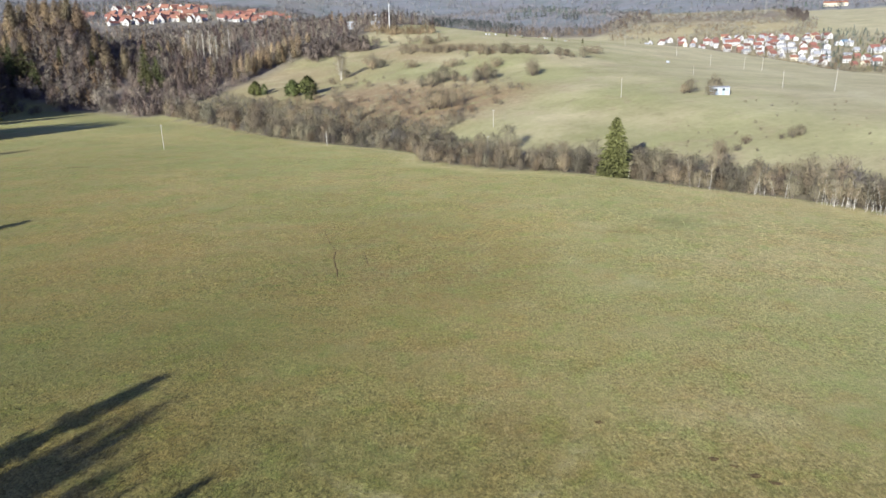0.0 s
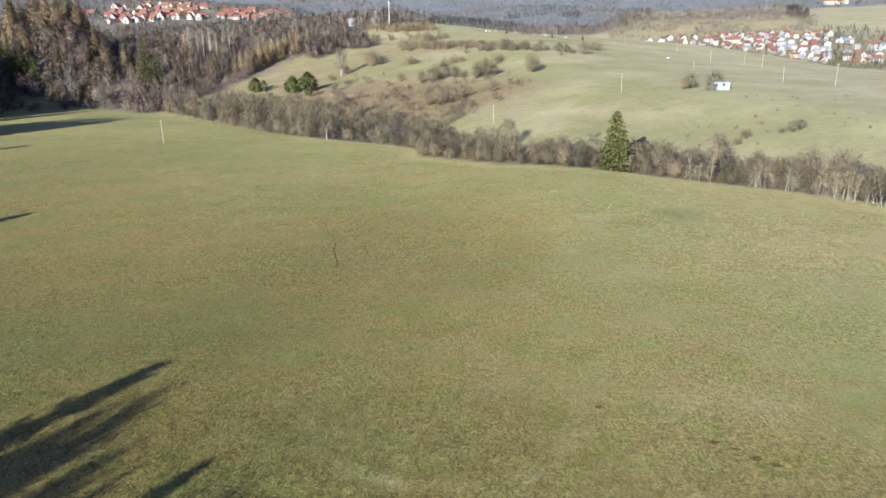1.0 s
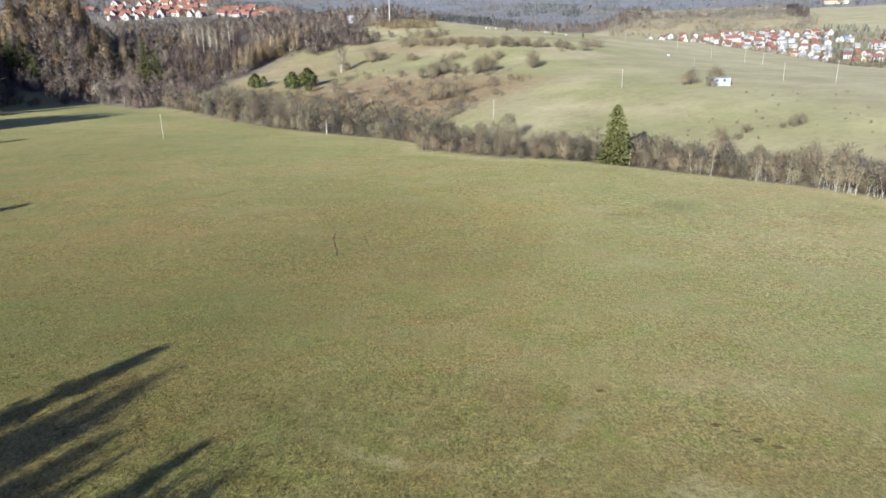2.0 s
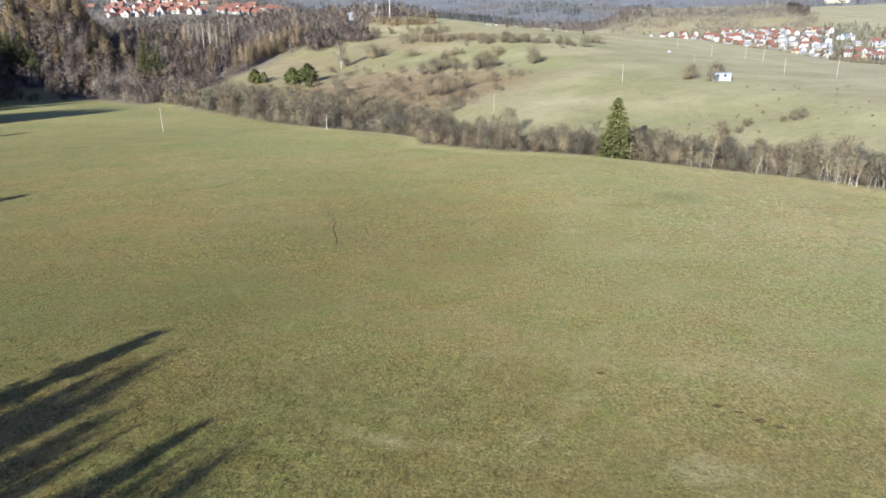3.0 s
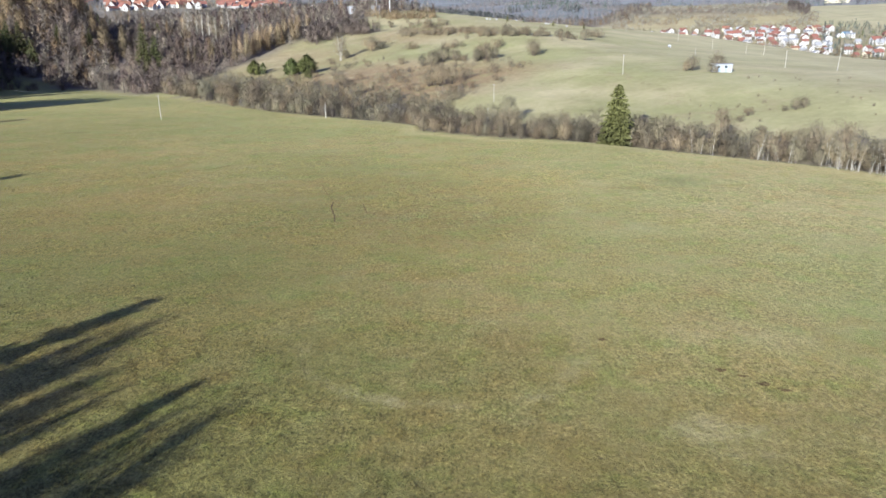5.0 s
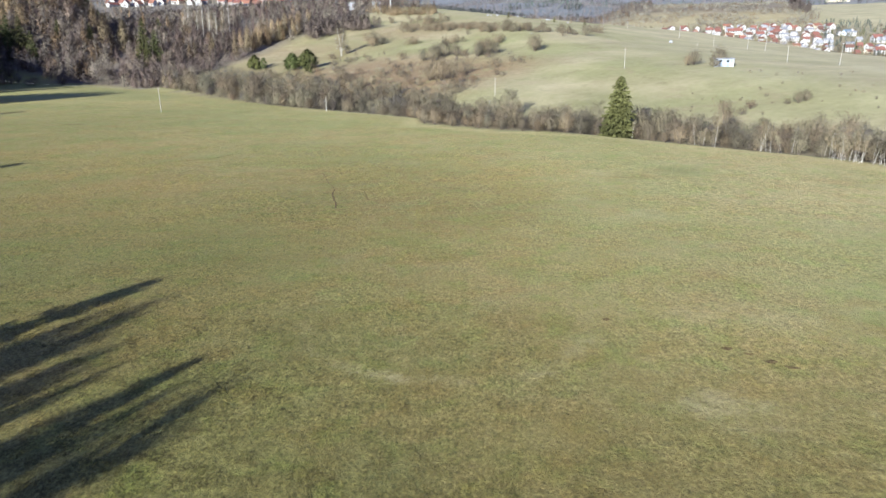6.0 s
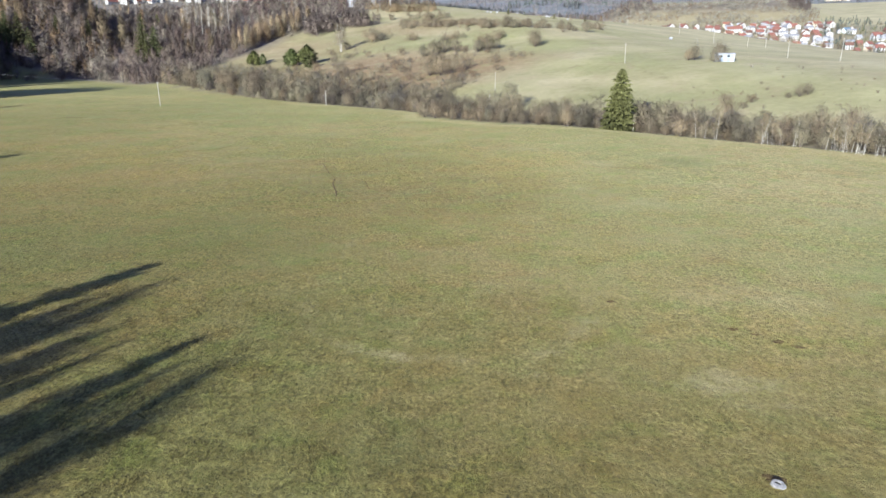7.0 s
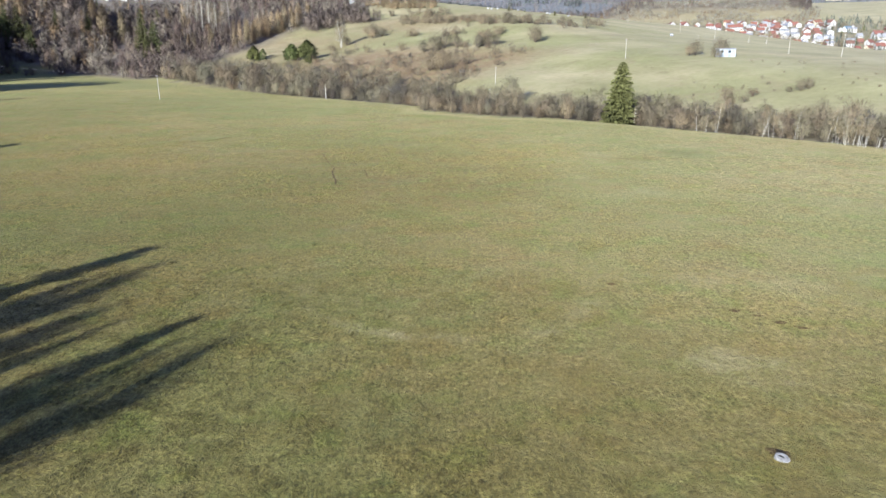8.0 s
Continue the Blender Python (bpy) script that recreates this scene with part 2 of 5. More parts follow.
def worn(name, a, b, scale=1.5, rough=0.8, spec=0.3, fine=0.02):
    """A mineral or painted surface with blotches and grain."""
    n = Nodes(name, rough, spec)
    tex = n.node("ShaderNodeTexCoord").outputs["Object"]
    c = n.mix(n.ramp(n.noise(scale, 4, tex), 0.35, 0.65), a, b)
    c = n.mix(n.times(n.ramp(n.noise(scale * 11, 3, tex), 0.45, 0.75), 0.35), c, tuple(0.7 * v for v in a))
    n.bump(n.noise(scale * 14, 3, tex), 0.4, fine)
    return n.done(c)


def bark_white():
    n = Nodes("birch_bark", 0.7, 0.3)
    tex = n.node("ShaderNodeTexCoord").outputs["Object"]
    c = n.mix(n.ramp(n.noise(3.0, 4, tex), 0.56, 0.66), (0.46, 0.45, 0.42), (0.10, 0.09, 0.08))
    return n.done(c)


def glassy(name):
    n = Nodes(name, 0.08, 0.6)
    return n.done((0.03, 0.04, 0.05))


GROUND = ground_material()
GRASS = grass_material()
TUSSOCK = tussock_material()
TWIG_GREY = leafy("grey_brown_twigs", (0.058, 0.054, 0.044), (0.154, 0.143, 0.116))
TWIG_PALE = leafy("pale_willow_twigs", (0.086, 0.079, 0.062), (0.176, 0.162, 0.128))
TWIG_DARK = leafy("dark_purple_twigs", (0.038, 0.036, 0.038), (0.100, 0.093, 0.096))
TWIG_RUST = leafy("russet_twigs", (0.070, 0.054, 0.041), (0.150, 0.118, 0.088))
WOOD_GREY = leafy("lilac_grey_twigs", (0.076, 0.066, 0.065), (0.174, 0.155, 0.150))
WOOD_DARK = leafy("lilac_dark_twigs", (0.056, 0.048, 0.050), (0.138, 0.119, 0.121))
WOOD_PALE = leafy("pale_ashen_twigs", (0.112, 0.109, 0.105), (0.225, 0.217, 0.206))
LARCH = leafy("larch_needles", (0.132, 0.108, 0.078), (0.212, 0.176, 0.128))
LARCH_TAN = leafy("tan_larch_needles", (0.250, 0.206, 0.146), (0.370, 0.312, 0.226))
SPRUCE = leafy("spruce_needles", (0.020, 0.028, 0.014), (0.076, 0.090, 0.042))
PINE = leafy("pine_needles", (0.030, 0.043, 0.017), (0.082, 0.104, 0.043))
# these far trees carry the blue-grey of haze in their own colour
WOODS_HAZED = leafy("far_woods", (0.128, 0.143, 0.174), (0.146, 0.161, 0.194), 0.01)
CONIFER_HAZED = leafy("hazed_conifers", (0.056, 0.078, 0.084), (0.090, 0.116, 0.120), 0.01)
BARK = worn("grey_bark", (0.055, 0.047, 0.040), (0.115, 0.100, 0.085), 4.0, 0.9, 0.1)
BIRCH = bark_white()
CONCRETE = worn("weathered_concrete", (0.26, 0.25, 0.23), (0.36, 0.35, 0.32), 2.0, 0.85)
STEEL = worn("galvanised_steel", (0.30, 0.31, 0.32), (0.44, 0.45, 0.46), 3.0, 0.45, 0.5)
CERAMIC = worn("brown_ceramic", (0.12, 0.06, 0.04), (0.20, 0.10, 0.06), 9.0, 0.3, 0.5)
SOIL = worn("bare_soil", (0.080, 0.056, 0.024), (0.150, 0.108, 0.050), 3.0, 0.95, 0.1, 0.06)
WELL_STONE = worn("grey_weathered_concrete", (0.16, 0.16, 0.16), (0.30, 0.30, 0.295), 4.0, 0.85)
# near-black, for the shade painted into the well's slot
DARK = worn("slot_shade_black", (0.010, 0.011, 0.012), (0.022, 0.022, 0.022), 2.0, 0.85, 0.1)
PLASTER_WHITE = worn("white_plaster", (0.27, 0.27, 0.27), (0.38, 0.38, 0.38), 0.6)
PLASTER_CREAM = worn("cream_plaster", (0.38, 0.34, 0.26), (0.46, 0.42, 0.34), 0.6)
PLASTER_GREY = worn("grey_blue_plaster", (0.45, 0.52, 0.60), (0.60, 0.66, 0.72), 0.6)
BRICK_WALL = worn("bare_brick_wall", (0.13, 0.08, 0.06), (0.20, 0.12, 0.09), 0.8)
TILE_RED = worn("red_roof_tiles", (0.135, 0.058, 0.046), (0.215, 0.098, 0.080), 1.2)
TILE_ORANGE = worn("orange_roof_tiles", (0.155, 0.072, 0.050), (0.235, 0.112, 0.080), 1.2)
TILE_BROWN = worn("brown_roof_tiles", (0.09, 0.05, 0.04), (0.16, 0.09, 0.07), 1.2)
SHEET_GREY = worn("grey_sheet_roof", (0.18, 0.19, 0.21), (0.28, 0.29, 0.31), 1.0, 0.5, 0.5)
SHEET_BLUE = worn("blue_sheet_roof", (0.07, 0.12, 0.17), (0.12, 0.18, 0.24), 1.0, 0.5, 0.5)
WOOD = worn("weathered_boards", (0.12, 0.085, 0.06), (0.22, 0.165, 0.12), 3.0)
GLASS = glassy("window_glass")
PAINT_WHITE = worn("white_paint", (0.24, 0.26, 0.29), (0.34, 0.36, 0.40), 1.0, 0.6)
PAINT_PALE = worn("pale_grey_blue_paint", (0.20, 0.235, 0.28), (0.29, 0.33, 0.38), 1.0, 0.6)
PAINT_BLUE = worn("pale_blue_paint", (0.15, 0.21, 0.30), (0.22, 0.29, 0.38), 1.0, 0.6)


# ---- mesh helpers ----
def unit(v):
    return v / (np.linalg.norm(v, axis=-1, keepdims=True) + 1e-9)


def mesh_of(name, verts, faces, material):
    me = bpy.data.meshes.new(name)
    me.from_pydata([tuple(v) for v in verts], [], [tuple(f) for f in faces])
    me.materials.append(material)
    me.update()
    return me


def mesh_tris(name, verts, material, round_to=None):
    """A mesh of loose triangles out of an (n, 3, 3) array; round_to: the way that each faces, out of its crown."""
    count = len(verts)
    verts = np.array(verts, dtype=np.float32)
    if round_to is not None:
        mid = (verts[:, 0] + verts[:, 1]) / 2
        half = np.linalg.norm(verts[:, 1] - verts[:, 0], axis=1, keepdims=True) / 2
        side = unit(np.cross(verts[:, 2] - mid, round_to)) * half
        verts[:, 0], verts[:, 1] = mid - side, mid + side
    me = bpy.data.meshes.new(name)
    me.vertices.add(count * 3)
    me.vertices.foreach_set("co", np.ascontiguousarray(verts, dtype=np.float32).ravel())
    me.loops.add(count * 3)
    me.loops.foreach_set("vertex_index", np.arange(count * 3, dtype=np.int32))
    me.polygons.add(count)
    me.polygons.foreach_set("loop_start", np.arange(0, count * 3, 3, dtype=np.int32))
    me.materials.append(material)
    me.update(calc_edges=True)
    if round_to is not None:
        me.polygons.foreach_set("use_smooth", np.ones(count, bool))
        me.normals_split_custom_set_from_vertices(np.repeat(round_to, 3, axis=0).astype(np.float32))
    return me


def crown_normals(rng, tris, centre, shape, scatter=0.28):
    """Outward directions from a crown's heart, each a little astray."""
    mid = (tris.mean(axis=1) - np.asarray(centre)) / np.asarray(shape)
    return unit(unit(mid) + rng.normal(size=mid.shape) * scatter)


def child(name, me, parent, label="", at=None):
    ob = new(name, me)
    ob.parent = parent
    if at is not None:
        ob.matrix_basis = at
    return tagged(ob, label) if label else ob


def part(name, bm, material, parent, label="", at=None):
    me = bpy.data.meshes.new(name)
    bm.to_mesh(me)
    bm.free()
    me.materials.append(material)
    return child(name, me, parent, label, at)


def box(bm, cx, cy, cz, sx, sy, sz, bevel=0.0):
    made = bmesh.ops.create_cube(bm, size=1.0, matrix=Matrix.Translation((cx, cy, cz)) @ Matrix.Diagonal((sx, sy, sz, 1)))
    if bevel:
        edges = list({e for v in made["verts"] for e in v.link_edges})
        bmesh.ops.bevel(bm, geom=edges, offset=bevel, segments=2, affect="EDGES")
    return bm


def tube(points, radii, sides=5):
    """Vertices and faces of a bent, tapered limb."""
    verts, faces = [], []
    for i, (p, r) in enumerate(zip(points, radii)):
        a, b = points[max(i - 1, 0)], points[min(i + 1, len(points) - 1)]
        way = (Vector(b) - Vector(a)).normalized()
        u = way.orthogonal().normalized()
        w = way.cross(u)
        for k in range(sides):
            q = Vector(p) + float(r) * (math.cos(2 * math.pi * k / sides) * u + math.sin(2 * math.pi * k / sides) * w)
            verts.append(tuple(q))
    for i in range(len(points) - 1):
        for k in range(sides):
            j = (k + 1) % sides
            faces.append((i * sides + k, i * sides + j, (i + 1) * sides + j, (i + 1) * sides + k))
    faces.append(tuple(range((len(points) - 1) * sides, len(points) * sides)))
    return verts, faces


def gather(pieces):
    verts, faces = [], []
    for v, f in pieces:
        k = len(verts)
        verts += v
        faces += [tuple(i + k for i in g) for g in f]
    return verts, faces


def slivers(rng, base, way, width):
    """Thin triangles from base along way: twigs, needles or blades."""
    side = np.cross(way, rng.normal(size=way.shape))
    side /= np.linalg.norm(side, axis=1, keepdims=True) + 1e-9
    side *= np.asarray(width).reshape(-1, 1) / 2
    return np.stack([base - side, base + side, base + way], axis=1)


# ---- plants ----
def bare_crown(rng, limbs, count, reach, length, width, up=0.5):
    """Twigs scattered along limbs; limbs: list of (start, end, bend)."""
    pick = rng.integers(0, len(limbs), count)
    a = np.array([limbs[i][0] for i in pick])
    b = np.array([limbs[i][1] for i in pick])
    c = np.array([limbs[i][2] for i in pick])
    s = rng.beta(2.2, 1.3, (count, 1))
    base = (1 - s) ** 2 * a + 2 * s * (1 - s) * c + s * s * b
    base = base + rng.normal(size=(count, 3)) * reach * (0.3 + s)
    way = unit(b - a) * 0.6 + rng.normal(size=(count, 3)) * 0.65
    way[:, 2] += up
    way = unit(way) * length * rng.uniform(0.5, 1.3, (count, 1))
    base[:, 2] = np.maximum(base[:, 2], 0.15)
    return slivers(rng, base, way, width * rng.uniform(0.6, 1.4, count))


def bare_tree(name, seed, height, spread, stems, limbs_each, twigs, twig_width, twig_mat, label, category, bark=None, lean=0.15, low=0.25, group="", fill=0.0, girth=0.0042):
    rng = np.random.default_rng(seed)
    top = new(name)
    tagged(top, label, category, group)
    pieces, limbs = [], []
    for k in range(stems):
        turn = 2 * math.pi * (k + rng.uniform(0, 0.7)) / stems
        out = (lean if stems == 1 else 0.28 + 0.3 * rng.random()) * height * (0.4 if stems == 1 else spread / height * 1.2)
        h = height * rng.uniform(0.78, 0.98)
        foot = np.array([0.0, 0.0, -0.3]) + (0 if stems == 1 else 0.25) * np.array([math.cos(turn), math.sin(turn), 0])
        tip = np.array([math.cos(turn) * out, math.sin(turn) * out, h])
        mid = np.array([math.cos(turn) * out * 0.3, math.sin(turn) * out * 0.3, h * 0.55])
        r = height * ((0.017 if stems == 1 else 0.009) if bark is None else girth)
        steps = np.linspace(0, 1, 6 if stems < 4 else 4)
        pts = [(1 - s) ** 2 * foot + 2 * s * (1 - s) * mid + s * s * tip for s in steps]
        pieces.append(tube([tuple(p) for p in pts], [r * (1 - 0.85 * s) + 0.01 for s in steps], 6 if stems == 1 else 3))
        for j in range(limbs_each):
            s = low + (0.95 - low) * (j + rng.random()) / limbs_each
            a = (1 - s) ** 2 * foot + 2 * s * (1 - s) * mid + s * s * tip
            az = j * 2.4 + rng.uniform(-0.5, 0.5) + turn
            size = spread * (1.05 - 0.55 * s) * rng.uniform(0.7, 1.15)
            rise = rng.uniform(0.35, 0.8)
            b = a + np.array([math.cos(az) * size, math.sin(az) * size, size * rise])
            c = a + np.array([math.cos(az) * size * 0.6, math.sin(az) * size * 0.6, size * rise * 0.25])
            limbs.append((a, b, c))
            pts = [(1 - q) ** 2 * a + 2 * q * (1 - q) * c + q * q * b for q in (0, 0.5, 1)]
            pieces.append(tube([tuple(p) for p in pts], [0.4 * r, 0.25 * r, 0.08 * r], 3))
        limbs.append((mid, tip + np.array([0, 0, height * 0.06]), (mid + tip) / 2))
    v, f = gather(pieces)
    child("trunk", mesh_of("trunk", v, f, bark or BARK), top)
    inner = int(twigs * fill)
    tris = bare_crown(rng, limbs, twigs - inner, spread * 0.13, height * 0.11, twig_width)
    if inner:
        way = unit(rng.normal(size=(inner, 3)))
        lump = 0.8 + 0.3 * np.sin(way[:, :1] * 5 + seed) * np.sin(way[:, 1:2] * 4 + 2 * seed)
        base = way * lump * np.cbrt(rng.uniform(0.15, 1, (inner, 1))) * np.array([spread * 1.05, spread * 1.05, height * 0.46])
        base[:, 2] = np.maximum(base[:, 2] + height * 0.42, 0.1)
        way = unit(way * 0.5 + rng.normal(size=(inner, 3)) * 0.5 + np.array([0, 0, 0.75])) * height * 0.12 * rng.uniform(0.5, 1.3, (inner, 1))
        tris = np.concatenate([tris, slivers(rng, base, way, twig_width * rng.uniform(0.6, 1.4, inner))])
    heart = (0, 0, height * (0.36 if stems > 1 else 0.55))
    normals = crown_normals(rng, tris, heart, (spread, spread, height * 0.8))
    child("crown", mesh_tris("crown", tris, twig_mat, normals), top)
    return top


def larch_tree(seed, height, radius, count, label, mat=None):
    rng = np.random.default_rng(seed)
    top = tagged(new("larch_tree"), label, "tree", "larches of the wood")
    v, f = tube([(0, 0, -0.5), (0.1, 0, height * 0.5), (0, 0.1, height)], [height * 0.013, height * 0.008, 0.03], 5)
    child("trunk", mesh_of("trunk", v, f, BARK), top)
    s = rng.beta(1.15, 1.5, count) * 0.94 + 0.06
    az = rng.uniform(0, 2 * math.pi, count)
    rim = radius * (1 - s) ** 0.58 * (0.75 + 0.35 * np.sin(az * 3 + s * 40)) + 0.15
    rad = rim * np.sqrt(rng.uniform(0.03, 1, count))
    base = np.stack([np.cos(az) * rad, np.sin(az) * rad, s * height - rad * 0.12], 1)
    way = np.stack([np.cos(az) + rng.normal(0, 0.5, count), np.sin(az) + rng.normal(0, 0.5, count), rng.normal(-0.15, 0.5, count)], 1)
    way = unit(way) * height * 0.05 * rng.uniform(0.6, 1.4, (count, 1))
    tris = slivers(rng, base, way, height * 0.009 * rng.uniform(0.6, 1.5, count))
    normals = crown_normals(rng, tris, (0, 0, height * 0.4), (radius, radius, height * 0.9))
    child("crown", mesh_tris("crown", tris, mat or LARCH, normals), top)
    return top


def spruce_tree(seed, height, radius, whorls, arms, fronds, label, group="", bottom=0.05, full=0.85):
    """Tiers of drooping boughs, each a fan of needle sprays on both sides of its limb."""
    rng = np.random.default_rng(seed)
    top = tagged(new("spruce_tree"), label, "tree", group)
    v, f = tube([(0, 0, -0.5), (0, 0, height * 0.5), (0, 0, height)], [height * 0.016, height * 0.009, 0.03], 7)
    child("trunk", mesh_of("trunk", v, f, BARK), top)
    base, way, wide = [], [], []
    for k in range(whorls):
        s = bottom + (0.985 - bottom) * (k / (whorls - 1)) ** 0.92
        size0 = radius * (1 - s) ** full + 0.12 * radius * (1 - s) + 0.10
        n_arms = max(4, round(arms * (0.55 + 0.45 * (1 - s))))
        for j in range(n_arms):
            az = 2 * math.pi * (j + 0.5 * (k % 2)) / n_arms + rng.uniform(-0.3, 0.3)
            size = size0 * rng.uniform(0.58, 1.2)
            out = np.array([math.cos(az), math.sin(az), 0.0])
            cross = np.array([-math.sin(az), math.cos(az), 0.0])
            z0 = s * height + rng.uniform(-0.3, 0.3) * height / whorls
            q = (np.arange(fronds) + rng.random(fronds)) / fronds
            droop = -0.34 * size * q + 0.20 * size * q ** 3 + (0.25 * size * q if s > 0.8 else 0)
            b = out * (size * q)[:, None] + np.array([0, 0, 1.0]) * (z0 + droop)[:, None]
            side = np.where(np.arange(fronds) % 2, 1, -1)[:, None]
            w = out * 0.75 + cross * side * rng.uniform(0.2, 1.0, (fronds, 1)) + rng.normal(0, 0.22, (fronds, 3))
            w[:, 2] -= rng.uniform(0.1, 0.75, fronds)
            w = unit(w) * (0.16 * size + 0.05 * radius + 0.12) * rng.uniform(0.8, 1.5, (fronds, 1))
            base.append(b)
            way.append(w)
            wide.append(np.linalg.norm(w, axis=1) * rng.uniform(0.35, 0.65, fronds))
    tris = slivers(rng, np.concatenate(base), np.concatenate(way), np.concatenate(wide))
    child("crown", mesh_tris("crown", tris, SPRUCE), top)
    return top


def pine_tree(seed, height, radius, clumps, label):
    rng = np.random.default_rng(seed)
    top = tagged(new("pine_tree"), label, "tree", "young pines on the hillside")
    pieces = [tube([(0, 0, -0.4), (0.1, 0.05, height * 0.5), (0, 0, height * 0.92)], [height * 0.02, height * 0.013, 0.03], 6)]
    tris, normals = [], []
    for k in range(clumps):
        s = 0.12 + 0.86 * (k + rng.random()) / clumps
        az = k * 2.4 + rng.uniform(-0.4, 0.4)
        rad = radius * math.sin(math.pi * min(1.0, 0.2 + 0.82 * s)) ** 0.7 * rng.uniform(0.45, 1.0)
        c = np.array([math.cos(az) * rad, math.sin(az) * rad, s * height])
        pieces.append(tube([(0, 0, c[2] - rad * 0.5), tuple(c)], [0.05, 0.02], 3))
        m = 46
        way = unit(rng.normal(size=(m, 3)) + np.array([0, 0, 0.35])) * radius * 0.36 * rng.uniform(0.6, 1.2, (m, 1))
        tris.append(slivers(rng, c + way * 0.25, way, radius * 0.085 * rng.uniform(0.6, 1.4, m)))
        normals.append(crown_normals(rng, tris[-1], c - np.array([c[0] * 0.3, c[1] * 0.3, 0.3]), (1, 1, 1), 0.3))
    v, f = gather(pieces)
    child("trunk", mesh_of("trunk", v, f, BARK), top)
    child("crown", mesh_tris("crown", np.concatenate(tris), PINE, np.concatenate(normals)), top)
    return top


def ground_z(x, y):
    return float(terrain(x, y))


def stand(rng, x, y, scale=1.0, sink=0.0):
    """A pose on the ground with a random turn."""
    return pose(x, y, ground_z(x, y) - sink, 0, 0, rng.uniform(0, 360)) @ Matrix.Diagonal((scale, scale, scale * rng.uniform(0.92, 1.1), 1))


class Stock:
    """A thing of which the first use moves the original and each further one a copy."""

    def __init__(self, ob):
        self.ob, self.used = ob, False

    def set(self, m):
        if not self.used:
            self.used = True
            self.ob.matrix_basis = m
            return self.ob
        sx, sy, sz = self.ob.scale
        return copy_thing(self.ob, m @ Matrix.Diagonal((1 / sx, 1 / sy, 1 / sz, 1)))


# ---- the ground: one sheet out to the far hills ----
def sheet_lines(reach, half, bend, centre):
    u = np.linspace(-1, 1, 2 * half + 1)
    return centre * (1 - np.abs(u)) + reach * np.sinh(bend * u) / math.sinh(bend)


def value_noise(x, y, size, seed=0):
    """Smooth random bumps, between 0 and 1."""
    rng = np.random.default_rng(seed)
    grid = rng.random((64, 64))
    u, v = x / size, y / size
    i, j = np.floor(u).astype(int), np.floor(v).astype(int)
    a, b = u - i, v - j
    a, b = a * a * (3 - 2 * a), b * b * (3 - 2 * b)
    g = lambda p, q: grid[p % 64, q % 64]
    return (g(i, j) * (1 - a) + g(i + 1, j) * a) * (1 - b) + (g(i, j + 1) * (1 - a) + g(i + 1, j + 1) * a) * b


def wood_cover(x, y):
    """Where woodland stands: 1 inside, 0 in the open."""
    d, e = bank(x, y)
    far = np.hypot(x, y)
    az = np.degrees(np.arctan2(x, y))
    left = ease(-488, -512, e + 0.35 * (d - 90)) * ease(6, 16, d + 50 * ease(-540, -720, e)) * ease(1425, 1405, far)
    hedge = ease(0, 5, d - hedge_front(e)) * ease(30, 24, d) * ease(30, -10, e) * 0.8
    valley = ease(1180, 1260, far) * ease(13.5, 12.0, az) * ease(-14, -11, az)
    belt = ease(1230, 1270, far) * ease(1450, 1400, far) * ease(12, 13, az) * ease(24, 22, az)
    back = ease(1680, 1750, far) * ease(-11, -14, az)
    mountains = ease(2340, 2400, far)
    upper = ease(1300, 1340, far) * ease(-25.0, -26.5, az)
    return np.clip(np.maximum.reduce([left, upper, hedge, valley, belt, back, mountains]), 0, 1)


def dry_patches(x, y):
    """Bleached grass: two blotches and a mown arc."""
    rough = 0.1 + 1.5 * value_noise(x, y, 1.9, 12) * (0.4 + value_noise(x, y, 0.7, 13))
    straw = 0.9 * np.exp(-(((x - 24.3 + 0.6 * (y - 50.4)) / 4.6) ** 2 + ((y - 50.4) / 3.2) ** 2)) * rough
    straw = np.maximum(straw, 0.6 * np.exp(-(((x - 30) / 7) ** 2 + ((y - 73) / 2.4) ** 2)) * rough)
    ring = np.hypot(x, y - 69.5)
    return np.clip(np.maximum(straw, 0.62 * np.exp(-((ring - 14.6 - 1.6 * (value_noise(x, y, 9, 31) - 0.5)) / 0.8) ** 2) * ease(72, 64, y) * rough * ease(0.0, 0.45, value_noise(x, y, 6, 32))), 0, 1)


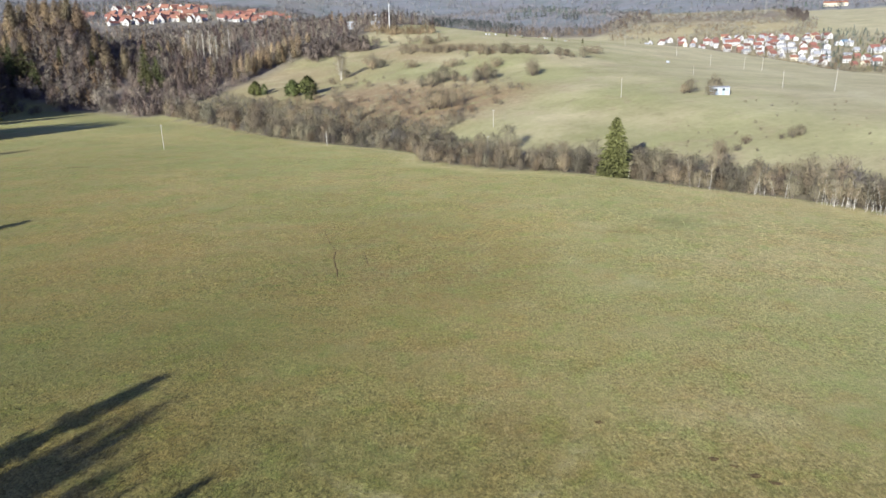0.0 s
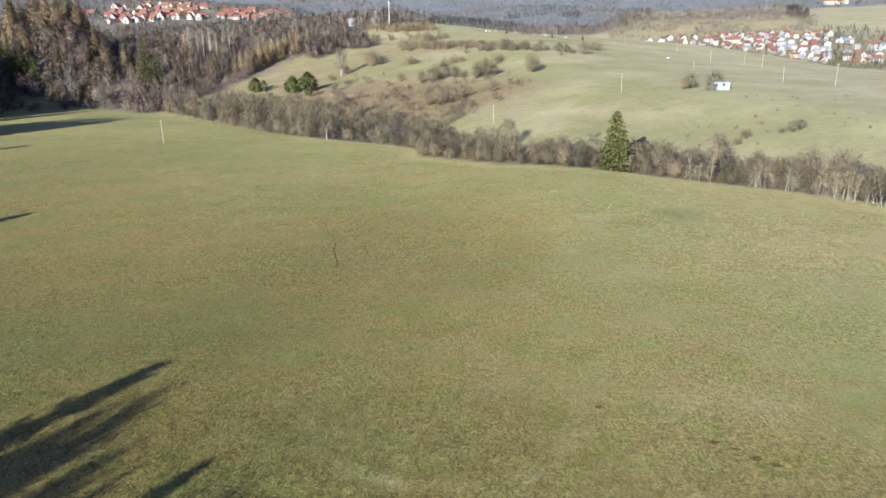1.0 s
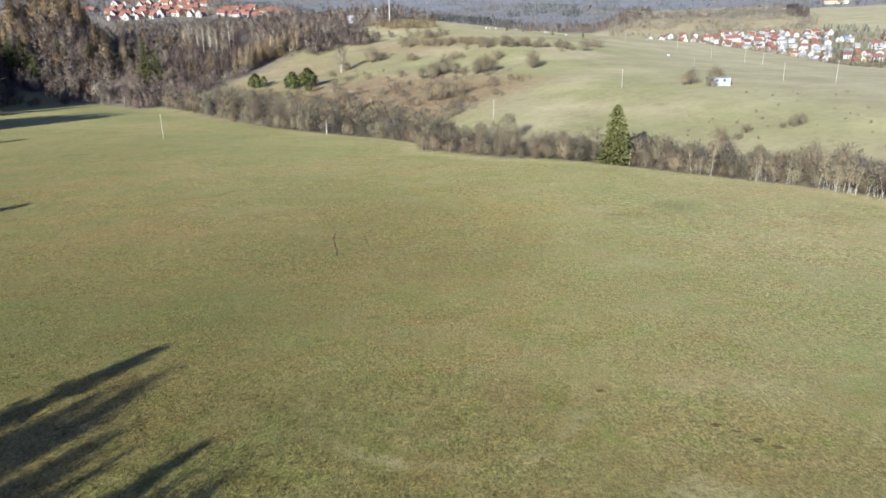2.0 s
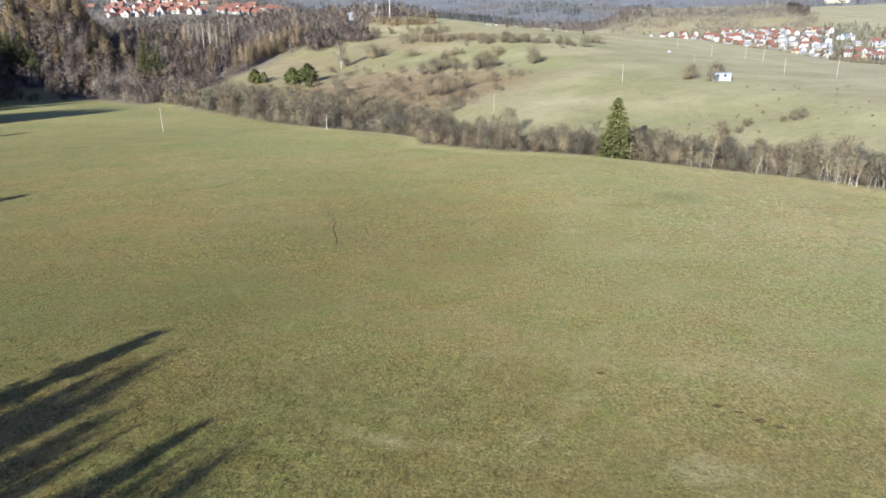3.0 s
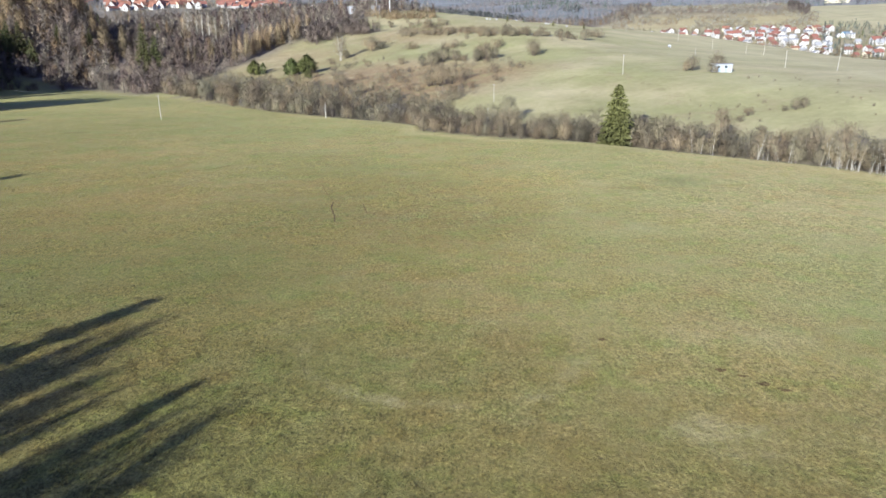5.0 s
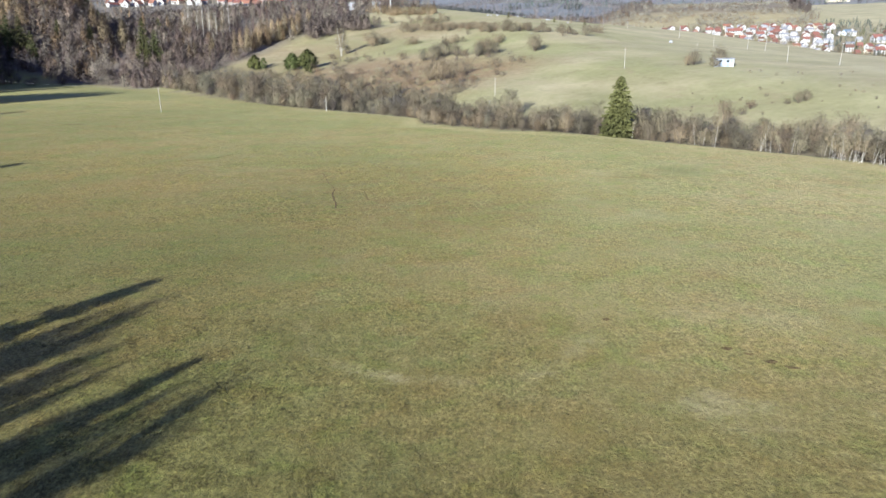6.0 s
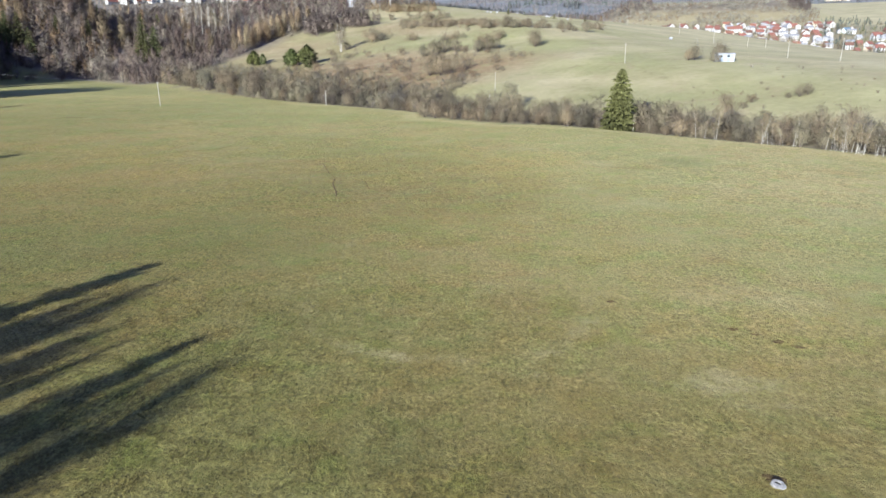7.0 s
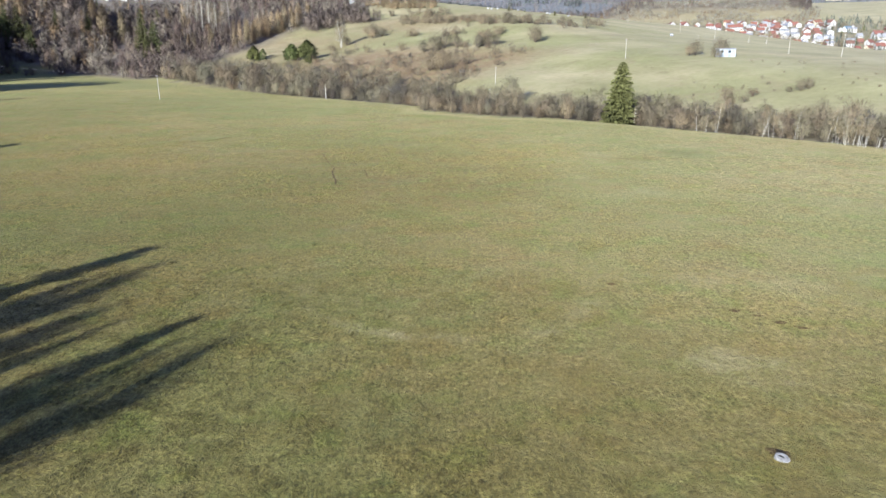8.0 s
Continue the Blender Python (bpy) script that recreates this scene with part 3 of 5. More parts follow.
def build_ground():
    xs = sheet_lines(4900, 142, 6.2, 0.0)
    ys = sheet_lines(4900, 200, 6.2, 60.0)
    gx, gy = np.meshgrid(xs, ys)
    x, y = gx.ravel(), gy.ravel()
    z = terrain(x, y)
    nx, ny = len(xs), len(ys)
    me = bpy.data.meshes.new("ground")
    me.vertices.add(nx * ny)
    me.vertices.foreach_set("co", np.stack([x, y, z], 1).astype(np.float32).ravel())
    i, j = np.meshgrid(np.arange(nx - 1), np.arange(ny - 1))
    a = (j * nx + i).ravel()
    quads = np.stack([a, a + 1, a + 1 + nx, a + nx], 1).astype(np.int32)
    me.loops.add(quads.size)
    me.loops.foreach_set("vertex_index", quads.ravel())
    me.polygons.add(len(quads))
    me.polygons.foreach_set("loop_start", np.arange(0, quads.size, 4, dtype=np.int32))
    me.update(calc_edges=True)
    me.polygons.foreach_set("use_smooth", np.ones(len(quads), bool))
    d, e = bank(x, y)
    hill = ease(8, 32, d) * 1.0
    russet = ease(30, 55, d) * ease(150, 105, d) * ease(-430, -340, e) * ease(-205, -250, e)
    russet = np.maximum(russet, 0.8 * ease(14, 24, d) * ease(70, 45, d) * ease(-440, -400, e) * ease(-235, -275, e))
    russet = np.maximum(russet, 0.55 * ease(180, 210, d) * ease(290, 250, d) * ease(-520, -460, e) * ease(-360, -400, e))
    russet = np.maximum(russet, 0.5 * ease(40, 80, d) * ease(210, 150, d) * ease(-560, -510, e) * ease(-370, -420, e))
    russet = np.maximum(russet, 0.15 * ease(20, 30, d) * ease(60, 40, d) * ease(-100, -60, e))
    wood = wood_cover(x, y)
    far, az = np.hypot(x, y), np.degrees(np.arctan2(x, y))
    gardens = ease(1340, 1370, far) * ease(1800, 1700, far) * ease(-28, -26, az) * ease(-10, -12, az)
    gardens = np.maximum(gardens, ease(700, 760, far) * ease(1150, 1080, far) * ease(14, 16, az) * (1 - 0.5 * ease(25, 28, az)))
    wood = np.maximum(wood, gardens * (0.5 + 0.5 * value_noise(x, y, 25, 8)))
    russet = np.maximum(russet, 0.35 * ease(1120, 1160, far) * ease(1420, 1380, far) * ease(10, 12, az) * ease(25, 23, az))
    # alpha: how strongly the painted haze tint takes over with distance
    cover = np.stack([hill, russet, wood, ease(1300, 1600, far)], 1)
    straw = dry_patches(x, y)
    edge = d - hedge_front(e)
    straw = np.maximum(straw, 0.7 * ease(-10, -3, edge) * ease(3, -1, edge) * ease(-300, -240, e))
    darker_grass = np.exp(-(((x - 52) / 5) ** 2 + ((y - 165) / 6) ** 2)) + 0.8 * np.exp(-(((x + 3) / 3) ** 2 + ((y - 41) / 3) ** 2))
    darker_grass = darker_grass + 0.8 * ease(-45, -20, d) * ease(-360, -420, e) * ease(12, 0, d)
    brown = 0.9 * np.exp(-(((x - 38) / 5) ** 2 + ((y - 157) / 4) ** 2)) + 0.5 * np.exp(-(((x + 30) / 40) ** 2 + ((y - 138) / 22) ** 2))
    brown = brown + 0.75 * ease(0.3, 0.75, value_noise(x, y, 24, 42) * 0.6 + value_noise(x, y, 11, 43) * 0.4) * ease(80, 125, y) * ease(190, 145, y) * ease(45, -5, x) * ease(-100, -45, x) + 0.5 * ease(20, 30, y) * ease(60, 45, y) * ease(5, 15, x)
    spots = np.stack([np.clip(straw, 0, 1), np.clip(darker_grass, 0, 1), np.clip(brown, 0, 1), np.ones_like(x)], 1)
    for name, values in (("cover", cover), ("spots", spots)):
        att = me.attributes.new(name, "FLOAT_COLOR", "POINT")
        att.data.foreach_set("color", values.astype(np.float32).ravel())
    me.materials.append(GROUND)
    return tagged(new("ground", me), "grazed winter meadow, pale pasture hill and wooded far hills", "ground", kind="structure")


ground = build_ground()


# ---- the lone spruce at the meadow's edge ----
rng = np.random.default_rng(11)
lone = spruce_tree(5, 19.3, 5.0, 36, 12, 20, "tall dark green spruce standing in the bare hedge", bottom=0.03, full=0.5)
lone.matrix_basis = pose(50.6, 230.5, ground_z(50.6, 230.5) - 0.2, 0, 1.5, 20)

# ---- stock of plants ----
shrubs = [
    Stock(bare_tree("shrub", 21, 7.5, 3.8, 8, 5, 1500, 0.080, TWIG_GREY, "leafless grey-brown shrub in the hedge", "shrub", group="hedge shrubs", fill=0.55, low=0.05)),
    Stock(bare_tree("shrub", 22, 8.6, 4.0, 7, 6, 1500, 0.080, TWIG_PALE, "leafless pale willow shrub in the hedge", "shrub", group="hedge shrubs", fill=0.55, low=0.05)),
    Stock(bare_tree("shrub", 23, 6.4, 3.6, 9, 5, 1500, 0.080, TWIG_DARK, "leafless dark thorny shrub in the hedge", "shrub", group="hedge shrubs", fill=0.55, low=0.05)),
    Stock(bare_tree("shrub", 24, 5.0, 3.0, 8, 4, 1400, 0.070, TWIG_RUST, "leafless russet shrub in the hedge", "shrub", group="hedge shrubs", fill=0.55, low=0.05)),
]
hedge_trees = [
    Stock(bare_tree("bare_tree", 31, 10.5, 4.0, 3, 8, 2200, 0.070, TWIG_GREY, "leafless grey tree in the hedge", "tree", group="hedge trees", fill=0.4, low=0.1)),
    Stock(bare_tree("bare_tree", 32, 11.5, 4.2, 2, 9, 2200, 0.070, TWIG_PALE, "leafless pale willow tree in the hedge", "tree", group="hedge trees", fill=0.4, low=0.1)),
]
birches = [
    Stock(bare_tree("birch_tree", 41, 8.0, 1.3, 1, 10, 380, 0.05, TWIG_PALE, "slender leafless birch with a white trunk in the hedge", "tree", BIRCH, 0.3, 0.4, group="birches", girth=0.0028)),
    Stock(bare_tree("birch_tree", 42, 7.0, 1.1, 1, 9, 320, 0.05, TWIG_GREY, "thin young birch with a white trunk in the hedge", "tree", BIRCH, 0.4, 0.45, group="birches", girth=0.0026)),
]


def along(d_at, e_at):
    return 0.669 * (d_at + 200.5) + 0.744 * e_at, 0.744 * (d_at + 200.5) - 0.669 * e_at


# ---- the hedge along the stream ----
e_at = -470.0
while e_at < 30:
    near = e_at > -232
    front = float(hedge_front(e_at))
    deep = 26 - front if near else 34 - front
    off = rng.uniform(1.5, 3.0)
    first = True
    while off < deep:
        x, y = along(front + off + (1.0 if first else 0.0), e_at + rng.uniform(-2, 2))
        thin = 0.0 if off < 26 else 0.4
        if math.hypot(x - 50.6, y - 230.5) > 4.5 and rng.random() > thin:
            size = rng.uniform(0.7, 1.15) * (0.78 if first else 1.0)
            if not first and rng.random() < (0.2 if near else 0.25):
                hedge_trees[rng.integers(0, 2)].set(stand(rng, x, y, size * 0.95))
            else:
                shrubs[rng.choice(4, p=(0.42, 0.32, 0.14, 0.12))].set(stand(rng, x, y, size))
        first = False
        off += rng.uniform(7.2, 10.6) * (1.0 if near else 1.2)
    e_at += rng.uniform(4.8, 6.4) * (1.0 if near else 1.4)
for k in range(28):
    e_here = -150 + 125 * rng.random() ** 0.7 if k < 11 else rng.uniform(-53, -30)
    for _ in range(rng.integers(2, 7)):
        e_stem = e_here + rng.normal(0, 1.3)
        x, y = along(float(hedge_front(e_stem)) + rng.uniform(-1.5, 3.0), e_stem)
        if math.hypot(x - 50.6, y - 230.5) < 7:
            continue
        birches[rng.integers(0, 2)].set(stand(rng, x, y, rng.uniform(0.7, 1.1)) @ pose(0, 0, 0, rng.normal(0, 5), rng.normal(0, 5), 0))

dead_birch = bare_tree("birch_tree", 46, 8.4, 1.8, 1, 7, 60, 0.05, TWIG_PALE, "dead white birch stem with a few bare limbs", "tree", BIRCH, 0.35, 0.35, group="birches", girth=0.021)
dead_birch.matrix_basis = pose(-58.7, 317.9, ground_z(-58.7, 317.9) - 0.1, 0, -3, 60)

# big willows standing out of the hedge
willows = [
    Stock(bare_tree("willow_tree", 33, 12.5, 5.6, 6, 7, 3000, 0.085, TWIG_PALE, "broad round leafless willow over the hedge", "tree", group="willows", fill=0.6, low=0.05)),
    Stock(bare_tree("willow_tree", 34, 11.0, 5.2, 6, 7, 3000, 0.085, TWIG_GREY, "broad grey leafless willow over the hedge", "tree", group="willows", fill=0.6, low=0.05)),
]
for e_here in (-462, -448, -430, -418, -401, -384, -372, -352, -338, -312, -300, -290, -281, -272, -264, -214, -205, -170, -141, -128):
    x, y = along(float(hedge_front(e_here)) + rng.uniform(5, 9), e_here + rng.uniform(-2, 2))
    willows[rng.integers(0, 2)].set(stand(rng, x, y, rng.uniform(0.78, 1.08) * (0.72 if e_here > -250 else 1.0)))

# ---- the pasture hill: bushes, pines, birch ----
dark_bush = Stock(bare_tree("bush", 51, 7.5, 4.4, 9, 5, 1900, 0.095, TWIG_GREY, "dark leafless bush on the pasture hill", "shrub", group="bushes on the hill", fill=0.55, low=0.05))
grey_bush = Stock(bare_tree("bush", 52, 8.0, 4.6, 9, 5, 1800, 0.09, TWIG_PALE, "round grey leafless bush on the pasture hill", "shrub", group="bushes on the hill", fill=0.55, low=0.05))
small_bush = Stock(bare_tree("bush", 54, 4.5, 2.8, 8, 4, 700, 0.085, TWIG_PALE, "small grey leafless bush on the pasture hill", "shrub", group="bushes on the hill", fill=0.55, low=0.05))
low_bush = Stock(bare_tree("bush", 53, 3.4, 2.8, 9, 4, 600, 0.09, TWIG_RUST, "low russet bush on the pasture hill", "shrub", group="bushes on the hill", fill=0.55, low=0.05))
for kind, x, y, size in (
    (dark_bush, 16, 442, 1.25), (dark_bush, 10, 440, 1.0), (dark_bush, 21, 444, 0.8), (grey_bush, 12, 445, 1.2),
    (grey_bush, -10, 377, 1.35), (grey_bush, -16, 381, 1.15), (grey_bush, -4, 380, 1.15), (grey_bush, -13, 385, 1.3), (grey_bush, -68, 417, 1.0), (small_bush, -60, 402, 1.5), (grey_bush, -53, 390, 0.9), (small_bush, -47, 394, 1.3), (grey_bush, -64, 408, 0.85), (small_bush, -40, 385, 1.4), (grey_bush, -67, 561, 1.2), (small_bush, -60, 558, 1.4), (small_bush, 4, 392, 1.3), (small_bush, -28, 386, 1.2), (low_bush, 0, 366, 1.3), (low_bush, 6, 364, 0.9),
    (grey_bush, -17, 446, 1.15), (grey_bush, -10, 454, 1.35), (dark_bush, -23, 450, 0.9), (grey_bush, -3, 450, 1.0), (low_bush, 2, 446, 1.3), (dark_bush, -14, 456, 1.1),
    (dark_bush, 43.6, 437, 0.9), (grey_bush, 43, 439, 1.15),
    (low_bush, 94.9, 245, 0.8), (low_bush, 100, 251.6, 0.9), (low_bush, 90.4, 245.8, 0.7),
    (grey_bush, 115.5, 250.6, 0.55), (grey_bush, 118.5, 251.5, 0.5), (low_bush, 112, 251, 0.6),
    (grey_bush, 107.5, 343, 0.85), (grey_bush, 104.5, 342, 0.6), (grey_bush, 113.6, 334.2, 0.55), (grey_bush, 118.0, 340.5, 1.05), (small_bush, 115.0, 332.6, 0.7),
    (small_bush, 66, 489, 0.9), (small_bush, 93, 536, 0.9), (small_bush, 89, 533, 0.7), (grey_bush, -66, 551, 1.0), (dark_bush, -60, 556, 0.8),
):
    kind.set(stand(rng, x, y, size))
for k in range(50):
    x, y = along(rng.uniform(46, 135), rng.uniform(-420, -228))
    (low_bush, low_bush, small_bush)[k % 3].set(stand(rng, x, y, rng.uniform(0.6, 1.6)))
for k in range(34):
    s = k / 33
    x, y = along(200 + 24 * s + rng.uniform(-4, 6), -350 + 76 * s + rng.uniform(-4, 4))
    (small_bush, grey_bush, small_bush, low_bush)[k % 4].set(stand(rng, x, y, rng.uniform(0.7, 1.05)))
for k in range(26):
    x, y = along(rng.uniform(212, 234), rng.uniform(-440, -366))
    (small_bush, low_bush, small_bush)[k % 3].set(stand(rng, x, y, rng.uniform(0.7, 1.2)))
for k in range(18):
    x, y = along(rng.uniform(250, 295), rng.uniform(-540, -430))
    small_bush.set(stand(rng, x, y, rng.uniform(0.7, 1.3)))
tussock = Stock(bare_tree("bush", 55, 1.0, 0.85, 6, 2, 110, 0.06, TWIG_RUST, "knee-high russet bush in the pale pasture", "shrub", group="low bushes on the pasture", fill=0.5, low=0.05))
for k in range(70):
    x, y = along(rng.uniform(38, 125), rng.uniform(-125, -18))
    tussock.set(stand(rng, x, y, rng.uniform(0.6, 1.4)))
pines = [Stock(pine_tree(61, 8.0, 4.2, 44, "green bushy pine on the grassy slope")), Stock(pine_tree(62, 6.5, 2.2, 26, "small green pine on the grassy slope"))]
pines[0].set(stand(rng, -111, 483, 1.3))
pines[0].set(stand(rng, -100, 479, 1.45))
pines[1].set(stand(rng, -94.5, 455, 1.25))
pines[0].set(stand(rng, -144, 511, 1.1))
pines[1].set(stand(rng, -137, 508, 1.2))
dark_bush.set(stand(rng, -83, 536, 0.8))
hill_birch = bare_tree("birch_tree", 43, 22.0, 5.2, 5, 12, 2400, 0.08, TWIG_GREY, "tall leafless birch with white trunks on the slope", "tree", BIRCH, low=0.18, girth=0.0072)
hill_birch.matrix_basis = pose(-86.4, 531, ground_z(-86.4, 531) - 0.3)

# ---- the wood behind the meadow's far corner ----
wood_trees = [
    Stock(bare_tree("bare_tree", 71, 19, 4.6, 1, 13, 1250, 0.09, WOOD_GREY, "tall leafless grey-brown tree in the wood", "tree", group="trees of the wood")),
    Stock(bare_tree("bare_tree", 72, 22, 4.8, 1, 14, 1250, 0.09, WOOD_DARK, "tall leafless dark tree in the wood", "tree", group="trees of the wood")),
    Stock(bare_tree("bare_tree", 73, 17, 4.8, 2, 10, 1250, 0.09, TWIG_RUST, "leafless brownish tree in the wood", "tree", group="trees of the wood")),
    Stock(bare_tree("bare_tree", 74, 13, 4.4, 4, 7, 1100, 0.085, WOOD_PALE, "pale leafless willow at the edge of the wood", "tree", group="trees of the wood", fill=0.45, low=0.08)),
]
poplars = [
    Stock(bare_tree("poplar_tree", 76, 26, 2.6, 1, 16, 480, 0.085, WOOD_PALE, "tall slim poplar with a pale trunk in the wood", "tree", BIRCH, 0.06, 0.3, group="poplars of the wood", girth=0.010)),
    Stock(bare_tree("poplar_tree", 77, 23, 2.4, 1, 16, 480, 0.085, LARCH, "slim poplar with a last few tan leaves", "tree", BIRCH, 0.06, 0.3, group="poplars of the wood", girth=0.010)),
]
larches = [
    Stock(larch_tree(81, 22, 4.2, 2600, "golden-brown autumn larch in the wood")),
    Stock(larch_tree(82, 18, 3.2, 2100, "slender golden-brown autumn larch")),
    Stock(larch_tree(83, 25, 4.6, 2700, "tall sparse brown autumn larch", TWIG_RUST)),
]
tan_larch = Stock(larch_tree(85, 18, 3.6, 1500, "tan young larch at the edge of the wood", LARCH_TAN))
old_larch = Stock(larch_tree(84, 28, 7.5, 4600, "broad old tan larch in the wood"))
spruces = [
    Stock(spruce_tree(91, 26, 5.4, 26, 10, 13, "dark green spruce in the bare wood", "spruces of the wood", full=0.55)),
    Stock(spruce_tree(92, 20, 4.8, 24, 10, 12, "dark green young spruce in the bare wood", "spruces of the wood", full=0.55)),
]
ash_willow = Stock(bare_tree("willow_tree", 35, 14.5, 6.2, 6, 7, 2400, 0.13, WOOD_PALE, "round ashen leafless willow before the wood", "tree", group="willows", fill=0.65, low=0.04))
features = (
    (spruces[0], -247, 571, 1.15), (spruces[1], -236, 566, 1.15), (spruces[1], -240, 560, 0.8),
    (spruces[0], -362, 585, 1.12), (spruces[0], -349, 580, 1.12), (spruces[1], -356, 574, 0.95), (spruces[1], -303, 600, 0.8),
    (old_larch, -291, 602, 1.1), (old_larch, -304, 612, 0.95), (old_larch, -281, 612, 0.9), (larches[1], -205, 566, 0.8),
    (larches[1], -172, 592, 1.05), (larches[1], -196, 580, 0.85), (larches[1], -160, 614, 0.85), (larches[1], -156, 624, 0.8),
    (larches[1], -211.5, 571, 0.75), (larches[1], -194.5, 571, 1.0), (larches[1], -176.6, 575, 1.15), (old_larch, -371, 650, 1.25), (old_larch, -384, 664, 1.3), (old_larch, -396, 652, 1.15),
)
for kind, x, y, size in features + (
    (ash_willow, -277, 553, 1.0), (ash_willow, -268, 549, 1.1), (ash_willow, -245, 540, 0.95), (ash_willow, -238, 537, 0.75),
    (wood_trees[0], -351, 558, 0.75), (wood_trees[0], -340, 556, 0.7), (ash_willow, -330, 560, 0.8), (larches[0], -376, 604, 0.95),
    (wood_trees[3], -205, 505, 0.95), (wood_trees[3], -192, 488, 0.95), (wood_trees[3], -183, 497, 0.85),
):
    kind.set(stand(rng, x, y, size))
for k in range(46):
    s = (k + rng.random()) / 46
    (tan_larch if k % 4 else larches[1]).set(stand(rng, -173 + 36 * s + rng.uniform(-9, 5), 600 + 62 * s + rng.uniform(-6, 6), rng.uniform(0.75, 1.05)))
for k in range(26):
    s = (k + rng.random()) / 26
    poplars[k % 3 // 2].set(stand(rng, -246 + 44 * s + rng.uniform(-2, 2), 655 - 12 * s + rng.uniform(-9, 9), rng.uniform(0.8, 1.1)))
for k in range(34):
    far = rng.uniform(690, 830)
    a = radians(rng.uniform(-32.5, -26.3))
    kind = (old_larch, larches[0], wood_trees[1], wood_trees[0])[rng.choice(4, p=(0.34, 0.3, 0.18, 0.18))]
    kind.set(stand(rng, far * math.sin(a), far * math.cos(a), rng.uniform(0.95, 1.25)))
for x, y, size in ((39.6, 647, 0.24), (53, 643.5, 0.16), (77, 632.5, 0.22), (103, 634, 0.2), (-402, 690, 0.9), (-395, 700, 0.8), (-352, 700, 0.75), (-346, 706, 0.7)):
    spruces[0 if size > 0.5 else 1].set(stand(rng, x, y, size))
placed = 0
while placed < 265:
    y = rng.uniform(490, 680)
    x = -y * rng.uniform(0.10, 0.66)
    if -196 < x < -122 and 520 < y < 665:
        continue
    slope = -262 < x < -118 and 505 < y < 625
    if float(wood_cover(x, y)) < 0.6 or any(fy - 75 < y < fy and abs(x - fx * y / fy) < (6 if slope else 7) for _, fx, fy, _ in features):
        continue
    placed += 1
    chance = rng.random()
    if chance < 0.88:
        kind = wood_trees[rng.choice(4, p=(0.46, 0.24, 0.14, 0.16))]
    elif chance < 0.95:
        kind = larches[rng.integers(0, 3)]
    else:
        kind = spruces[rng.integers(0, 2)]
    if (slope or y < 555) and kind not in wood_trees:
        kind = wood_trees[3]
    kind.set(stand(rng, x, y, rng.uniform(0.5, 0.75) if slope else rng.uniform(0.7, 1.05)))

for k in range(40):
    e_here = -560 - 230 * rng.random()
    x, y = along(-46 + rng.uniform(0, 26) + 46 * float(ease(-620, -500, e_here)), e_here)
    shrubs[(2, 2, 0, 3)[k % 4]].set(stand(rng, x, y, rng.uniform(0.8, 1.3)))

# ---- trees out of sight beside the meadow, whose shadows lie on it ----
def tip_tree(kind, x, y, height, natural, wide=1.0):
    """Sets a tree so that the tip of its shadow falls on (x, y)."""
    run = height / math.tan(radians(SUN_UP))
    k = height / natural
    kind.set(pose(x - SHADE_X * run, y - SHADE_Y * run, -0.1, 0, 0, 40) @ Matrix.Diagonal((k * wide, k * wide, k, 1)))


broad = Stock(bare_tree("bare_tree", 75, 15, 3.6, 1, 14, 1300, 0.085, TWIG_DARK, "broad leafless tree beside the meadow", "tree", group="trees beside the meadow"))
row_spruce = Stock(spruce_tree(93, 15, 4.6, 26, 10, 15, "broad dark spruce beside the meadow", "trees beside the meadow", full=0.42))
slim_spruce = Stock(spruce_tree(94, 15, 4.4, 28, 10, 15, "slender dark spruce beside the meadow", "trees beside the meadow", full=0.8))
slender = Stock(bare_tree("bare_tree", 79, 15, 1.5, 1, 12, 420, 0.07, TWIG_DARK, "slender leafless tree beside the meadow", "tree", group="trees beside the meadow"))
for x, y, height in ((-35.0, 77.5, 18), (-36.5, 72.5, 17), (-33.0, 71.5, 19), (-33.6, 66.8, 17), (-36.8, 65.5, 18), (-31.0, 66.0, 16), (-31.6, 62.5, 19), (-34.0, 60.0, 18), (-28.6, 59.5, 17), (-30.5, 57.0, 18), (-26.6, 55.5, 17), (-21.4, 56.6, 15), (-23.8, 52.6, 18), (-27.5, 50.5, 18)):
    tip_tree(broad, x, y, height, 15, 0.3)
tip_tree(row_spruce, -36.3, 84.0, 22, 15, 0.68)
tip_tree(broad, -30.6, 79.5, 19, 15, 0.8)
tip_tree(broad, -35.5, 74.5, 18, 15, 0.55)
tip_tree(broad, -34.5, 69, 17, 15, 0.6)
tip_tree(broad, -31, 64.5, 18, 15, 0.6)
tip_tree(slim_spruce, -22.4, 60.7, 23, 15, 1.0)
tip_tree(broad, -16.2, 57.7, 18, 15, 0.95)
tip_tree(broad, -17.6, 55.6, 16, 15, 0.6)
tip_tree(broad, -19.6, 59.2, 17, 15, 0.45)
tip_tree(broad, -27.2, 62.6, 17, 15, 0.42)
tip_tree(slender, -25.5, 55.0, 18, 15, 1.3)
tip_tree(broad, -29.0, 67.0, 18, 15, 0.55)
tip_tree(broad, -31.5, 74.5, 17, 15)
tip_tree(broad, -30, 61, 18, 15, 0.5)
tip_tree(slender, -22.5, 50.5, 18, 15, 1.4)
tip_tree(row_spruce, -108, 177.5, 16, 15)
tip_tree(row_spruce, -70, 100, 14, 15)
tip_tree(row_spruce, -190, 322, 20, 15)
tip_tree(row_spruce, -212, 432, 26, 15)
for x, y in ((-282, 562), (-300, 577), (-266, 548), (-322, 592), (-254, 527), (-292, 545), (-312, 560), (-335, 580)):
    tip_tree(row_spruce if x % 4 else broad, x, y, 28, 15)
